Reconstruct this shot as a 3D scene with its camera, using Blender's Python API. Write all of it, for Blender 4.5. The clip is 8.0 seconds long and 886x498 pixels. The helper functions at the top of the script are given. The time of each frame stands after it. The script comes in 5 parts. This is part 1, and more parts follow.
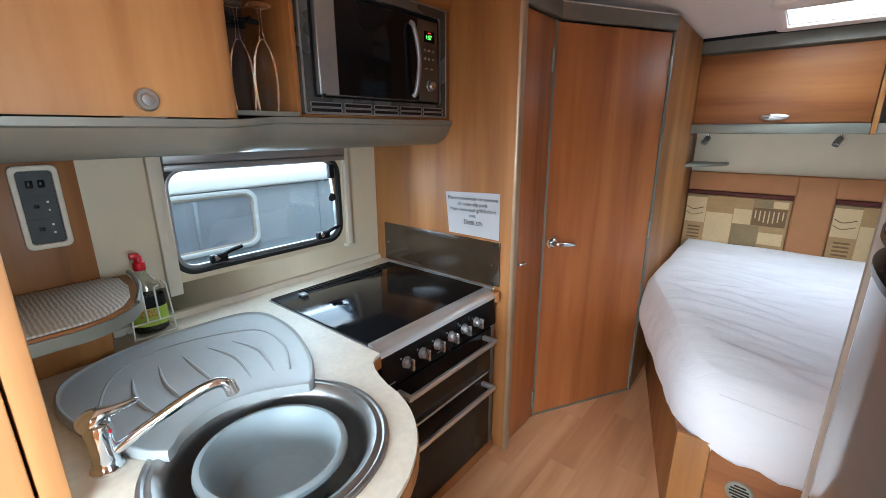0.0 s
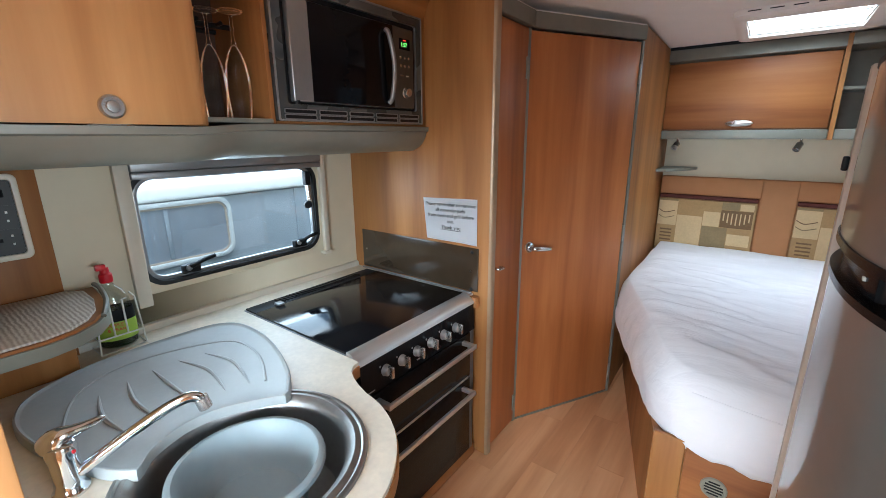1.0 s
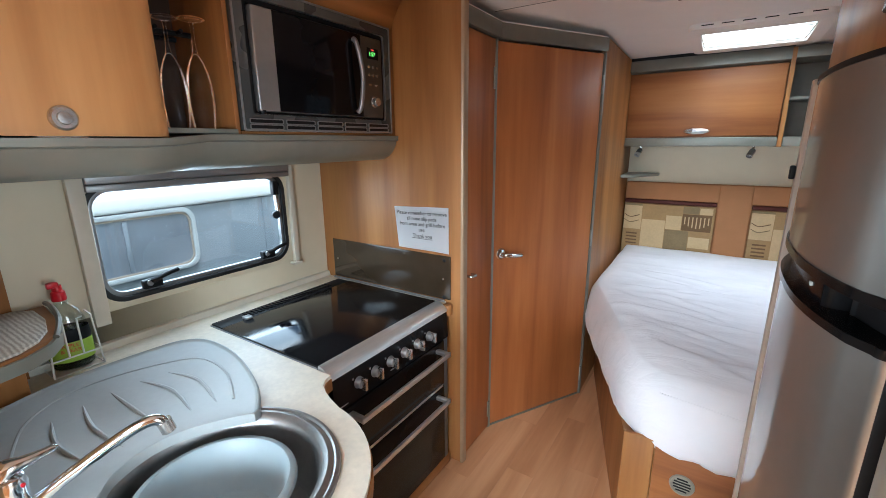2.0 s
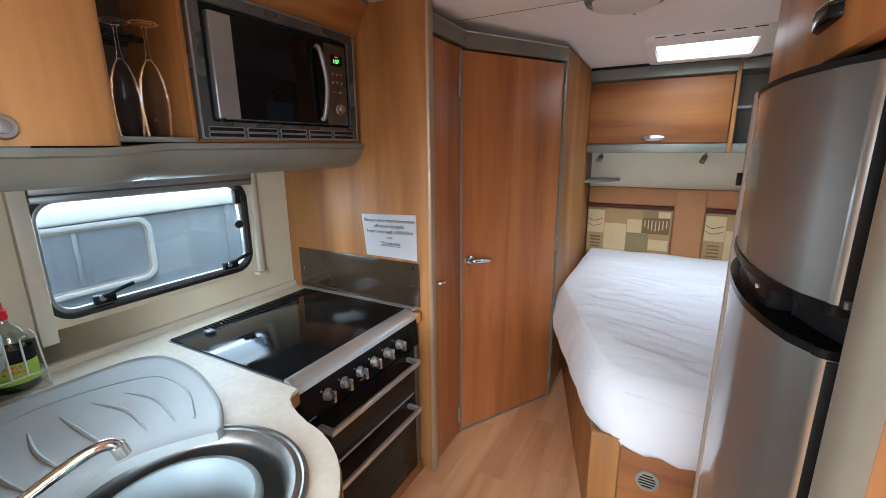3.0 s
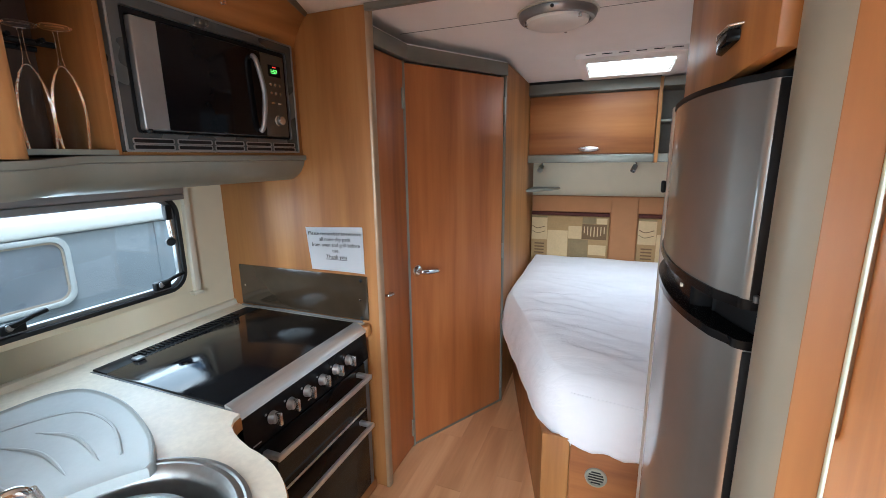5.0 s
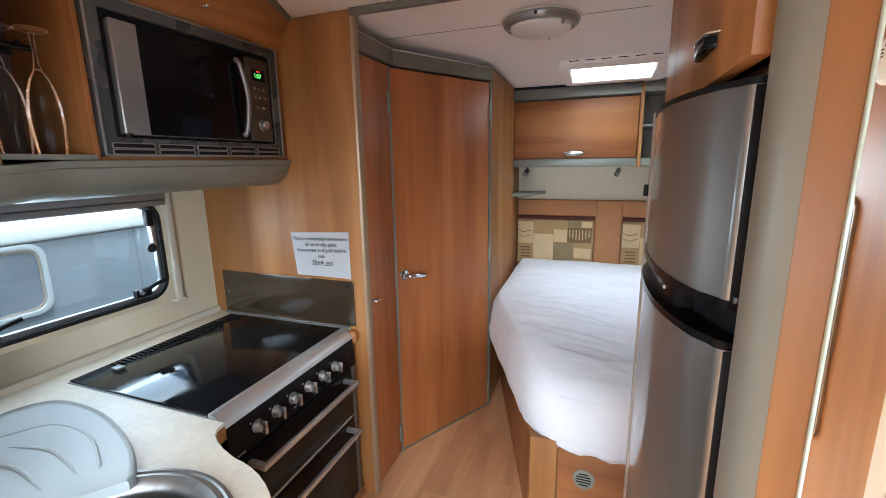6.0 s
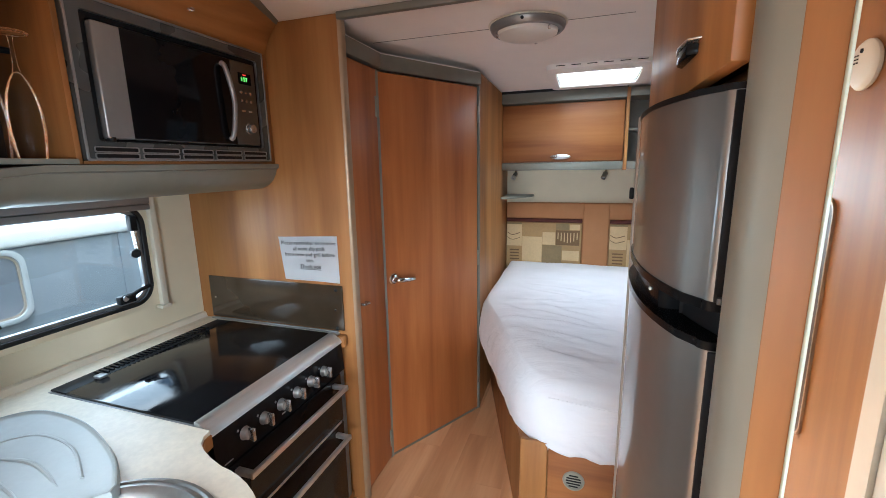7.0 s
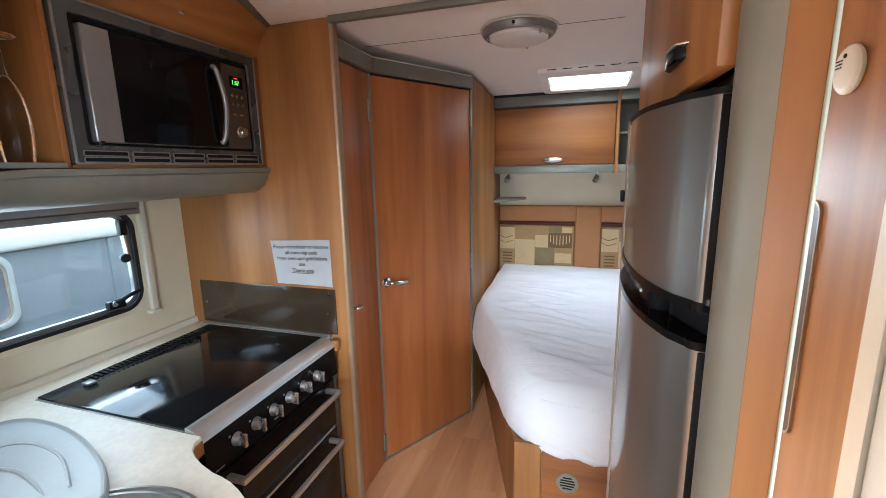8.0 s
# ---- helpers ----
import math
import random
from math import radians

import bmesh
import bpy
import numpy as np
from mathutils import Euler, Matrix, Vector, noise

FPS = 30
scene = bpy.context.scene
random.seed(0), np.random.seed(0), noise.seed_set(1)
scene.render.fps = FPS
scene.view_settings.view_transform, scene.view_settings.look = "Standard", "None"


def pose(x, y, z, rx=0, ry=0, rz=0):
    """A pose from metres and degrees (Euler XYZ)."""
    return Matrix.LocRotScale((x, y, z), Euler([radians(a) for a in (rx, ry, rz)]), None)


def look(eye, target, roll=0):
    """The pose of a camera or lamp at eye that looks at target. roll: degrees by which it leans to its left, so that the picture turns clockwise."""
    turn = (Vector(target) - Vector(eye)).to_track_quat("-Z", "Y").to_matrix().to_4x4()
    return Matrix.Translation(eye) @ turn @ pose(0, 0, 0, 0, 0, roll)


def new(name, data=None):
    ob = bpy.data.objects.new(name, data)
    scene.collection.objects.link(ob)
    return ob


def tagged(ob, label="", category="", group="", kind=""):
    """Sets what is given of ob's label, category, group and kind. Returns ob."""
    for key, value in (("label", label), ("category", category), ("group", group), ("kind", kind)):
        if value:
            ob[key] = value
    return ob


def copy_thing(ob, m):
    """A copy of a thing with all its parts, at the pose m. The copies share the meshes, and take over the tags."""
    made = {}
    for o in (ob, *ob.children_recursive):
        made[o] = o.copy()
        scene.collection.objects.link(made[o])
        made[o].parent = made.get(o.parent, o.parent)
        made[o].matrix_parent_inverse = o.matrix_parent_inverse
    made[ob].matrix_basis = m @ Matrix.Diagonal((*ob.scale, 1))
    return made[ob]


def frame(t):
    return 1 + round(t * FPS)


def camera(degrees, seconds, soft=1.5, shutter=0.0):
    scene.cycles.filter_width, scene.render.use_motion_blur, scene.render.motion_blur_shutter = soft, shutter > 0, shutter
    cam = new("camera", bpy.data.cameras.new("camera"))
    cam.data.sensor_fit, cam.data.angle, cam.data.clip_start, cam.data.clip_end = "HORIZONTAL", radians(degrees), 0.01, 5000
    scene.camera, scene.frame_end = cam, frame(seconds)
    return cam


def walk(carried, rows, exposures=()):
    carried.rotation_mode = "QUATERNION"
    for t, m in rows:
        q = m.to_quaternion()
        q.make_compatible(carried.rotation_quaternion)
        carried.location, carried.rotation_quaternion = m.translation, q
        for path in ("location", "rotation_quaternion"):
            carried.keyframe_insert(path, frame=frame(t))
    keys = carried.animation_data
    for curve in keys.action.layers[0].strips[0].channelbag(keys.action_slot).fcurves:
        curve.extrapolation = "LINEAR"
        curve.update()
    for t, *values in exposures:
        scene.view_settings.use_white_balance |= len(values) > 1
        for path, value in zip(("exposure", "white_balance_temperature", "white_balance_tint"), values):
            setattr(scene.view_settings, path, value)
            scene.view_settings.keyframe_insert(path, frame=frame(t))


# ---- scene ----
EXPOSURE = 1.03
cam = camera(92.5, 8.0, soft=0.6)

PATH = [
    (0, (-0.022, -0.004, 1.504), (-1.251, 1.479, 0.965), -0.2),
    (0.5, (-0.02, -0.002, 1.504), (-1.218, 1.51, 0.975), -0.2),
    (1, (-0.017, 0.0, 1.507), (-1.175, 1.547, 0.992), -0.3),
    (1.5, (-0.016, 0.002, 1.512), (-1.128, 1.586, 1.011), -0.4),
    (3, (-0.008, 0.008, 1.527), (-0.947, 1.711, 1.059), -0.5),
    (3.5, (-0.005, 0.009, 1.527), (-0.889, 1.744, 1.073), -0.6),
    (4, (-0.003, 0.01, 1.527), (-0.826, 1.779, 1.086), -0.7),
    (4.5, (-0.001, 0.011, 1.527), (-0.772, 1.805, 1.095), -0.8),
    (6, (0.002, 0.011, 1.527), (-0.672, 1.85, 1.125), -0.9),
    (6.5, (0.003, 0.012, 1.528), (-0.652, 1.859, 1.132), -1.0),
    (7, (0.004, 0.011, 1.528), (-0.624, 1.869, 1.14), -1.0),
    (7.5, (0.005, 0.011, 1.528), (-0.603, 1.877, 1.148), -1.1),
    (8, (0.006, 0.01, 1.528), (-0.593, 1.881, 1.154), -1.1),
]
walk(cam, [(t, look(eye, target, roll)) for t, eye, target, roll in PATH], [(0, EXPOSURE, 5400, 0), (8, EXPOSURE, 5400, 0)])

# ---- light ----
world = bpy.data.worlds.new("overcast_sky")
scene.world = world
world.use_nodes = True
wn = world.node_tree.nodes
sky = wn.new("ShaderNodeTexSky")
sky.sky_type = "NISHITA"
sky.sun_disc = False
sky.sun_elevation = radians(70)
sky.sun_rotation = radians(100)
sky.air_density, sky.dust_density = 1.5, 3.0
wn["Background"].inputs[1].default_value = 0.15
world.node_tree.links.new(sky.outputs[0], wn["Background"].inputs[0])


def sun_lamp(strength, angle, target):
    data = bpy.data.lights.new("sun", "SUN")
    data.energy, data.angle, data.color = strength, radians(angle), (1.0, 0.96, 0.9)
    ob = new("sun", data)
    ob.matrix_world = look((3, -1, 9), target)
    return ob


sun_lamp(1.5, 20, (0, 0, 0))


def area_light(name, eye, target, width, height, power, colour=(0.97, 0.985, 1.0), spread=180):
    """An area lamp: daylight at an opening, or light added where no source is seen."""
    data = bpy.data.lights.new(name, "AREA")
    data.spread = radians(spread)
    data.shape, data.size, data.size_y, data.energy, data.color = "RECTANGLE", width, height, power, colour
    ob = new(name, data)
    ob.matrix_world = look(eye, target)
    return ob


# Front, nearside and offside lamps stand for windows assumed behind the viewpoint.
area_light("window_light_front", (-0.55, -3.12, 1.35), (-0.55, -1.3, 0.1), 1.9, 0.6, 30.0, spread=102)
area_light("window_light_lounge", (-1.70, -1.9, 1.3), (-0.6, -1.6, 0.4), 1.2, 0.6, 2.0, spread=100)
area_light("window_light_offside", (0.58, -1.9, 1.3), (-0.40, -0.5, 0.1), 1.2, 0.6, 26.0, spread=92)
area_light("window_light_door", (0.600, 0.18, 1.28), (-1.17, 0.16, 1.30), 0.36, 0.62, 0.95, spread=75)
area_light("window_light_kitchen", (-1.84, 0.90, 1.22), (-1.0, 0.9, 0.55), 0.70, 0.34, 2.5, (0.93, 0.97, 1.0))
# Added overhead fill lamp; the ceiling has no opening above it.
area_light("roof_light_lounge", (-0.50, -0.75, 2.08), (-0.75, 0.15, 0), 0.7, 0.7, 5.0, spread=95)
area_light("roof_light_bed", (0.04, 2.89, 2.045), (0.04, 2.85, 0), 0.43, 0.40, 2.0, spread=100)


# ---- materials ----
def nodes_of(name):
    m = bpy.data.materials.new(name)
    m.use_nodes = True
    t = m.node_tree
    return m, t, t.nodes, t.links, t.nodes["Principled BSDF"]


def wired(t, kind, **inputs):
    n = t.nodes.new(kind)
    for k, v in inputs.items():
        n.inputs[k.replace("_", " ")].default_value = v
    return n


def coords(t, scale=(1, 1, 1), turn=(0, 0, 0)):
    c = t.nodes.new("ShaderNodeNewGeometry")
    m = t.nodes.new("ShaderNodeMapping")
    m.inputs["Scale"].default_value = scale
    m.inputs["Rotation"].default_value = turn
    t.links.new(c.outputs["Position"], m.inputs["Vector"])
    return m.outputs[0]


def ramp(t, source, stops):
    r = t.nodes.new("ShaderNodeValToRGB")
    el = r.color_ramp.elements
    for i, (p, c) in enumerate(stops):
        e = el[i] if i < 2 else el.new(p)
        e.position, e.color = p, (*c, 1)
    t.links.new(source, r.inputs[0])
    return r.outputs[0]


def plain(name, colour, rough=0.5, metal=0.0, vary=0.12, scale=30.0, bump=0.0, bump_scale=200.0, coat=0.0):
    """A surface of one colour with mottling at two scales and fine relief."""
    m, t, n, l, b = nodes_of(name)
    v = coords(t)
    a = wired(t, "ShaderNodeTexNoise", Scale=scale, Detail=4.0)
    g = wired(t, "ShaderNodeTexNoise", Scale=scale * 0.15, Detail=2.0)
    l.new(v, a.inputs["Vector"]), l.new(v, g.inputs["Vector"])
    add = t.nodes.new("ShaderNodeMath")
    add.operation = "MULTIPLY_ADD"
    add.inputs[1].default_value = 0.5
    half = t.nodes.new("ShaderNodeMath")
    half.operation = "MULTIPLY"
    half.inputs[1].default_value = 0.5
    l.new(g.outputs[0], half.inputs[0]), l.new(a.outputs[0], add.inputs[0]), l.new(half.outputs[0], add.inputs[2])
    lo = tuple(c * (1 - vary) for c in colour)
    hi = tuple(min(1, c * (1 + vary)) for c in colour)
    l.new(ramp(t, add.outputs[0], [(0.3, lo), (0.7, hi)]), b.inputs["Base Color"])
    r = t.nodes.new("ShaderNodeMapRange")
    r.inputs["To Min"].default_value, r.inputs["To Max"].default_value = rough * 0.8, min(1, rough * 1.2)
    l.new(g.outputs[0], r.inputs["Value"]), l.new(r.outputs[0], b.inputs["Roughness"])
    b.inputs["Metallic"].default_value = metal
    b.inputs["Coat Weight"].default_value = coat
    if bump:
        k = wired(t, "ShaderNodeTexNoise", Scale=bump_scale, Detail=3.0)
        l.new(v, k.inputs["Vector"])
        u = wired(t, "ShaderNodeBump", Strength=bump, Distance=0.002)
        l.new(k.outputs[0], u.inputs["Height"]), l.new(u.outputs[0], b.inputs["Normal"])
    return m


def wood(name, dark, mid, light, grain="z", rough=0.44, fine=0.6, coat=0.05):
    """Laminate with long grain streaks and broad bands along one axis."""
    m, t, n, l, b = nodes_of(name)
    long = {"x": (0.7, 9, 9), "y": (9, 0.7, 9), "z": (9, 9, 0.7)}[grain]
    v = coords(t, long)
    info = t.nodes.new("ShaderNodeObjectInfo")
    shift = t.nodes.new("ShaderNodeVectorMath")
    shift.operation = "ADD"
    l.new(v, shift.inputs[0])
    mul = t.nodes.new("ShaderNodeMath")
    mul.operation = "MULTIPLY"
    mul.inputs[1].default_value = 37.0
    l.new(info.outputs["Random"], mul.inputs[0]), l.new(mul.outputs[0], shift.inputs[1])
    broad = wired(t, "ShaderNodeTexNoise", Scale=0.75, Detail=4.0, Distortion=0.6)
    thin = wired(t, "ShaderNodeTexNoise", Scale=7.0 * fine, Detail=6.0, Roughness=0.6)
    l.new(shift.outputs[0], broad.inputs["Vector"]), l.new(shift.outputs[0], thin.inputs["Vector"])
    mix = t.nodes.new("ShaderNodeMath")
    mix.operation = "MULTIPLY_ADD"
    mix.inputs[1].default_value = 0.82
    part_ = t.nodes.new("ShaderNodeMath")
    part_.operation = "MULTIPLY"
    part_.inputs[1].default_value = 0.18
    l.new(thin.outputs[0], part_.inputs[0]), l.new(broad.outputs[0], mix.inputs[0]), l.new(part_.outputs[0], mix.inputs[2])
    l.new(ramp(t, mix.outputs[0], [(0.34, dark), (0.52, mid), (0.68, light)]), b.inputs["Base Color"])
    rr = t.nodes.new("ShaderNodeMapRange")
    rr.inputs["To Min"].default_value, rr.inputs["To Max"].default_value = rough - 0.06, rough + 0.08
    l.new(thin.outputs[0], rr.inputs["Value"]), l.new(rr.outputs[0], b.inputs["Roughness"])
    u = wired(t, "ShaderNodeBump", Strength=0.06, Distance=0.001)
    l.new(thin.outputs[0], u.inputs["Height"]), l.new(u.outputs[0], b.inputs["Normal"])
    b.inputs["Specular IOR Level"].default_value = 0.32
    b.inputs["Coat Weight"].default_value = coat
    b.inputs["Coat Roughness"].default_value = 0.25
    return m


def brushed(name, colour, rough, scale):
    """Brushed metal: fine lines in the direction of the smallest scale."""
    m, t, n, l, b = nodes_of(name)
    v = coords(t, scale)
    k = wired(t, "ShaderNodeTexNoise", Scale=60.0, Detail=3.0)
    l.new(v, k.inputs["Vector"])
    l.new(ramp(t, k.outputs[0], [(0.3, tuple(c * 0.85 for c in colour)), (0.7, colour)]), b.inputs["Base Color"])
    r = t.nodes.new("ShaderNodeMapRange")
    r.inputs["To Min"].default_value, r.inputs["To Max"].default_value = rough * 0.75, rough * 1.3
    l.new(k.outputs[0], r.inputs["Value"]), l.new(r.outputs[0], b.inputs["Roughness"])
    b.inputs["Metallic"].default_value = 1.0
    u = wired(t, "ShaderNodeBump", Strength=0.05, Distance=0.0005)
    l.new(k.outputs[0], u.inputs["Height"]), l.new(u.outputs[0], b.inputs["Normal"])
    return m


def glass(name, colour=(1, 1, 1), rough=0.0):
    m, t, n, l, b = nodes_of(name)
    b.inputs["Base Color"].default_value = (*colour, 1)
    b.inputs["Transmission Weight"].default_value = 1.0
    b.inputs["Roughness"].default_value = rough
    b.inputs["IOR"].default_value = 1.45
    return m


def thin_pane(name, tint, gloss=0.08):
    """A flat pane that is seen through, with a weak reflection."""
    m, t, n, l, b = nodes_of(name)
    t.nodes.remove(b)
    tr = t.nodes.new("ShaderNodeBsdfTransparent")
    tr.inputs[0].default_value = (*tint, 1)
    gl = t.nodes.new("ShaderNodeBsdfGlossy")
    gl.inputs["Roughness"].default_value = 0.02
    mx = t.nodes.new("ShaderNodeMixShader")
    mx.inputs[0].default_value = gloss
    l.new(tr.outputs[0], mx.inputs[1]), l.new(gl.outputs[0], mx.inputs[2])
    l.new(mx.outputs[0], t.nodes["Material Output"].inputs[0])
    return m


def clear_wall(name):
    """Thin clear glass: seen through, with gloss that grows towards its rims."""
    m, t, n, l, b = nodes_of(name)
    t.nodes.remove(b)
    tr = t.nodes.new("ShaderNodeBsdfTransparent")
    tr.inputs[0].default_value = (0.90, 0.92, 0.92, 1)
    gl = t.nodes.new("ShaderNodeBsdfGlossy")
    gl.inputs["Roughness"].default_value = 0.07
    rim = t.nodes.new("ShaderNodeLayerWeight")
    rim.inputs["Blend"].default_value = 0.17
    mx = t.nodes.new("ShaderNodeAddShader")
    l.new(rim.outputs["Fresnel"], gl.inputs["Color"])
    l.new(tr.outputs[0], mx.inputs[0]), l.new(gl.outputs[0], mx.inputs[1])
    l.new(mx.outputs[0], t.nodes["Material Output"].inputs[0])
    return m


def glow(name, colour, strength):
    m, t, n, l, b = nodes_of(name)
    b.inputs["Base Color"].default_value = (*colour, 1)
    b.inputs["Emission Color"].default_value = (*colour, 1)
    b.inputs["Emission Strength"].default_value = strength
    return m


def dusty_glass(name):
    """Black glass with smears and fine specks of dust."""
    m, t, n, l, b = nodes_of(name)
    v = coords(t)
    k = wired(t, "ShaderNodeTexNoise", Scale=210.0, Detail=2.0)
    g = wired(t, "ShaderNodeTexNoise", Scale=9.0, Detail=4.0, Distortion=0.8)
    l.new(v, k.inputs["Vector"]), l.new(v, g.inputs["Vector"])
    l.new(ramp(t, k.outputs[0], [(0.68, (0.006, 0.006, 0.008)), (0.84, (0.12, 0.12, 0.12))]), b.inputs["Base Color"])
    r = t.nodes.new("ShaderNodeMapRange")
    r.inputs["From Min"].default_value, r.inputs["From Max"].default_value = 0.35, 0.75
    r.inputs["To Min"].default_value, r.inputs["To Max"].default_value = 0.05, 0.22
    l.new(g.outputs[0], r.inputs["Value"]), l.new(r.outputs[0], b.inputs["Roughness"])
    return m


def cloth_sheet(name, colour):
    m, t, n, l, b = nodes_of(name)
    v = coords(t)
    a = wired(t, "ShaderNodeTexNoise", Scale=5.0, Detail=3.0)
    l.new(v, a.inputs["Vector"])
    l.new(ramp(t, a.outputs[0], [(0.3, tuple(c * 0.94 for c in colour)), (0.7, colour)]), b.inputs["Base Color"])
    b.inputs["Roughness"].default_value = 0.9
    b.inputs["Sheen Weight"].default_value = 0.2
    v2 = coords(t, (1.0, 2.0, 1.5), (0.3, 0.2, 0.5))
    w = wired(t, "ShaderNodeTexNoise", Scale=4.5, Detail=3.0, Distortion=1.3, Roughness=0.5)
    l.new(v2, w.inputs["Vector"])
    mid = t.nodes.new("ShaderNodeMath")
    mid.operation = "MULTIPLY_ADD"
    mid.inputs[1].default_value = 0.6
    l.new(w.outputs[0], mid.inputs[0])
    v4 = coords(t, (2.0, 7.0, 5.0), (0.1, 0.2, -0.45))
    w2 = wired(t, "ShaderNodeTexNoise", Scale=2.6, Detail=3.0, Distortion=0.8, Roughness=0.55)
    l.new(v4, w2.inputs["Vector"]), l.new(w2.outputs[0], mid.inputs[2])
    f = wired(t, "ShaderNodeTexNoise", Scale=900.0, Detail=1.0)
    l.new(v, f.inputs["Vector"])
    u = wired(t, "ShaderNodeBump", Strength=0.11, Distance=0.04)
    l.new(mid.outputs[0], u.inputs["Height"])
    u2 = wired(t, "ShaderNodeBump", Strength=0.08, Distance=0.001)
    l.new(f.outputs[0], u2.inputs["Height"]), l.new(u.outputs[0], u2.inputs["Normal"])
    l.new(u2.outputs[0], b.inputs["Normal"])
    return m


def ribbed_carpet(name):
    m, t, n, l, b = nodes_of(name)
    v = coords(t, (1, 1, 1))
    w = wired(t, "ShaderNodeTexWave", Scale=30.0, Distortion=3.0, Detail=3.0)
    w.bands_direction = "Y"
    l.new(v, w.inputs["Vector"])
    k = wired(t, "ShaderNodeTexNoise", Scale=160.0, Detail=3.0)
    v3 = coords(t, (0.35, 1, 1))
    l.new(v3, k.inputs["Vector"])
    mx = t.nodes.new("ShaderNodeMath")
    mx.operation = "MULTIPLY_ADD"
    mx.inputs[1].default_value = 0.45
    hf = t.nodes.new("ShaderNodeMath")
    hf.operation = "MULTIPLY"
    hf.inputs[1].default_value = 0.55
    l.new(k.outputs[0], hf.inputs[0]), l.new(w.outputs["Fac"], mx.inputs[0]), l.new(hf.outputs[0], mx.inputs[2])
    l.new(ramp(t, mx.outputs[0], [(0.15, (0.42, 0.385, 0.33)), (0.8, (0.66, 0.63, 0.57))]), b.inputs["Base Color"])
    b.inputs["Roughness"].default_value = 0.95
    u = wired(t, "ShaderNodeBump", Strength=0.7, Distance=0.003)
    l.new(mx.outputs[0], u.inputs["Height"]), l.new(u.outputs[0], b.inputs["Normal"])
    return m


W_DARK, W_MID, W_LIGHT = (0.210, 0.084, 0.024), (0.325, 0.140, 0.041), (0.420, 0.198, 0.062)
WOOD_DOOR = wood("red_cherry_laminate", (0.25, 0.078, 0.022), (0.37, 0.125, 0.036), (0.46, 0.175, 0.054), "z", coat=0.06)
WOOD = wood("cherry_laminate", W_DARK, W_MID, W_LIGHT, "z")
WOOD_X = wood("cherry_laminate_cross", (0.215, 0.074, 0.023), (0.320, 0.122, 0.038), (0.40, 0.166, 0.054), "x", fine=0.9)
WOOD_Y = wood("cherry_laminate_long", W_DARK, W_MID, W_LIGHT, "y")
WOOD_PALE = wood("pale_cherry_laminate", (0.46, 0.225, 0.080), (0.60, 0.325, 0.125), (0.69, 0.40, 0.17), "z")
# Near-black brown for the backs of the glass niche and the grab recess.
DARK_BACK = plain("dark_brown_back", (0.055, 0.026, 0.014), 0.5, 0, 0.15, 20)
FLOOR_WOOD = wood("floor_laminate", (0.46, 0.222, 0.100), (0.60, 0.315, 0.152), (0.70, 0.395, 0.21), "y", 0.36, 0.8)
TRIM = plain("grey_green_trim", (0.225, 0.225, 0.19), 0.38, 0.2, 0.08, 20)
TRIM_DARK = plain("dark_taupe_trim", (0.17, 0.163, 0.134), 0.4, 0.2, 0.1, 20)
EDGE = plain("tan_edge_strip", (0.34, 0.24, 0.15), 0.36, 0.3, 0.12, 30)
POST = plain("champagne_post", (0.285, 0.278, 0.230), 0.42, 0.25, 0.06, 15, 0.03, 400)
CREAM = plain("cream_wall", (0.70, 0.63, 0.47), 0.6, 0, 0.04, 12, 0.05, 300)
CEIL = plain("ceiling_lining", (0.85, 0.80, 0.755), 0.7, 0, 0.03, 10, 0.04, 300)
TOP = plain("cream_worktop", (0.74, 0.68, 0.56), 0.42, 0, 0.12, 60, 0.03, 500)
STEEL = brushed("brushed_steel", (0.72, 0.74, 0.745), 0.34, (1, 0.05, 1))
FRIDGE = plain("silver_grey_steel", (0.27, 0.262, 0.25), 0.46, 0.85, 0.05, 25, coat=0.75)
FRIDGE.node_tree.nodes["Principled BSDF"].inputs["Coat Roughness"].default_value = 0.05
CHROME = plain("chrome", (0.70, 0.735, 0.77), 0.10, 1.0, 0.03)
STEEL.node_tree.nodes["Principled BSDF"].inputs["Metallic"].default_value = 0.8
SATIN = plain("satin_nickel", (0.60, 0.60, 0.59), 0.26, 0.9, 0.05)
SINK = brushed("sink_steel", (0.38, 0.375, 0.365), 0.42, (1, 1, 1))
BLACK = plain("black_plastic", (0.010, 0.010, 0.011), 0.45, 0, 0.2, 40)
BLACK.node_tree.nodes["Principled BSDF"].inputs["Specular IOR Level"].default_value = 0.15
BLACK_GLOSS = plain("black_gloss", (0.008, 0.008, 0.009), 0.2, 0, 0.2, 40)
BLACK_GLOSS.node_tree.nodes["Principled BSDF"].inputs["Specular IOR Level"].default_value = 0.12
HOB_GLASS = dusty_glass("black_hob_glass")
HOB_GLASS.node_tree.nodes["Principled BSDF"].inputs["Specular IOR Level"].default_value = 0.42
OVEN_GLASS = plain("dark_oven_glass", (0.012, 0.014, 0.012), 0.08, 0, 0.3, 30)
OVEN_GLASS.node_tree.nodes["Principled BSDF"].inputs["Specular IOR Level"].default_value = 0.25
TAUPE = plain("taupe_edging", (0.40, 0.335, 0.28), 0.45, 0, 0.06, 30)
MW_GLASS = plain("smoked_door_glass", (0.005, 0.005, 0.006), 0.10, 0, 0.2, 25)
MW_GLASS.node_tree.nodes["Principled BSDF"].inputs["Specular IOR Level"].default_value = 0.15
FRAME_GREY = plain("dark_grey_frame", (0.115, 0.130, 0.134), 0.28, 0.6, 0.015, 40)
MW_SILVER = plain("microwave_silver", (0.30, 0.305, 0.305), 0.32, 0.6, 0.06, 40)
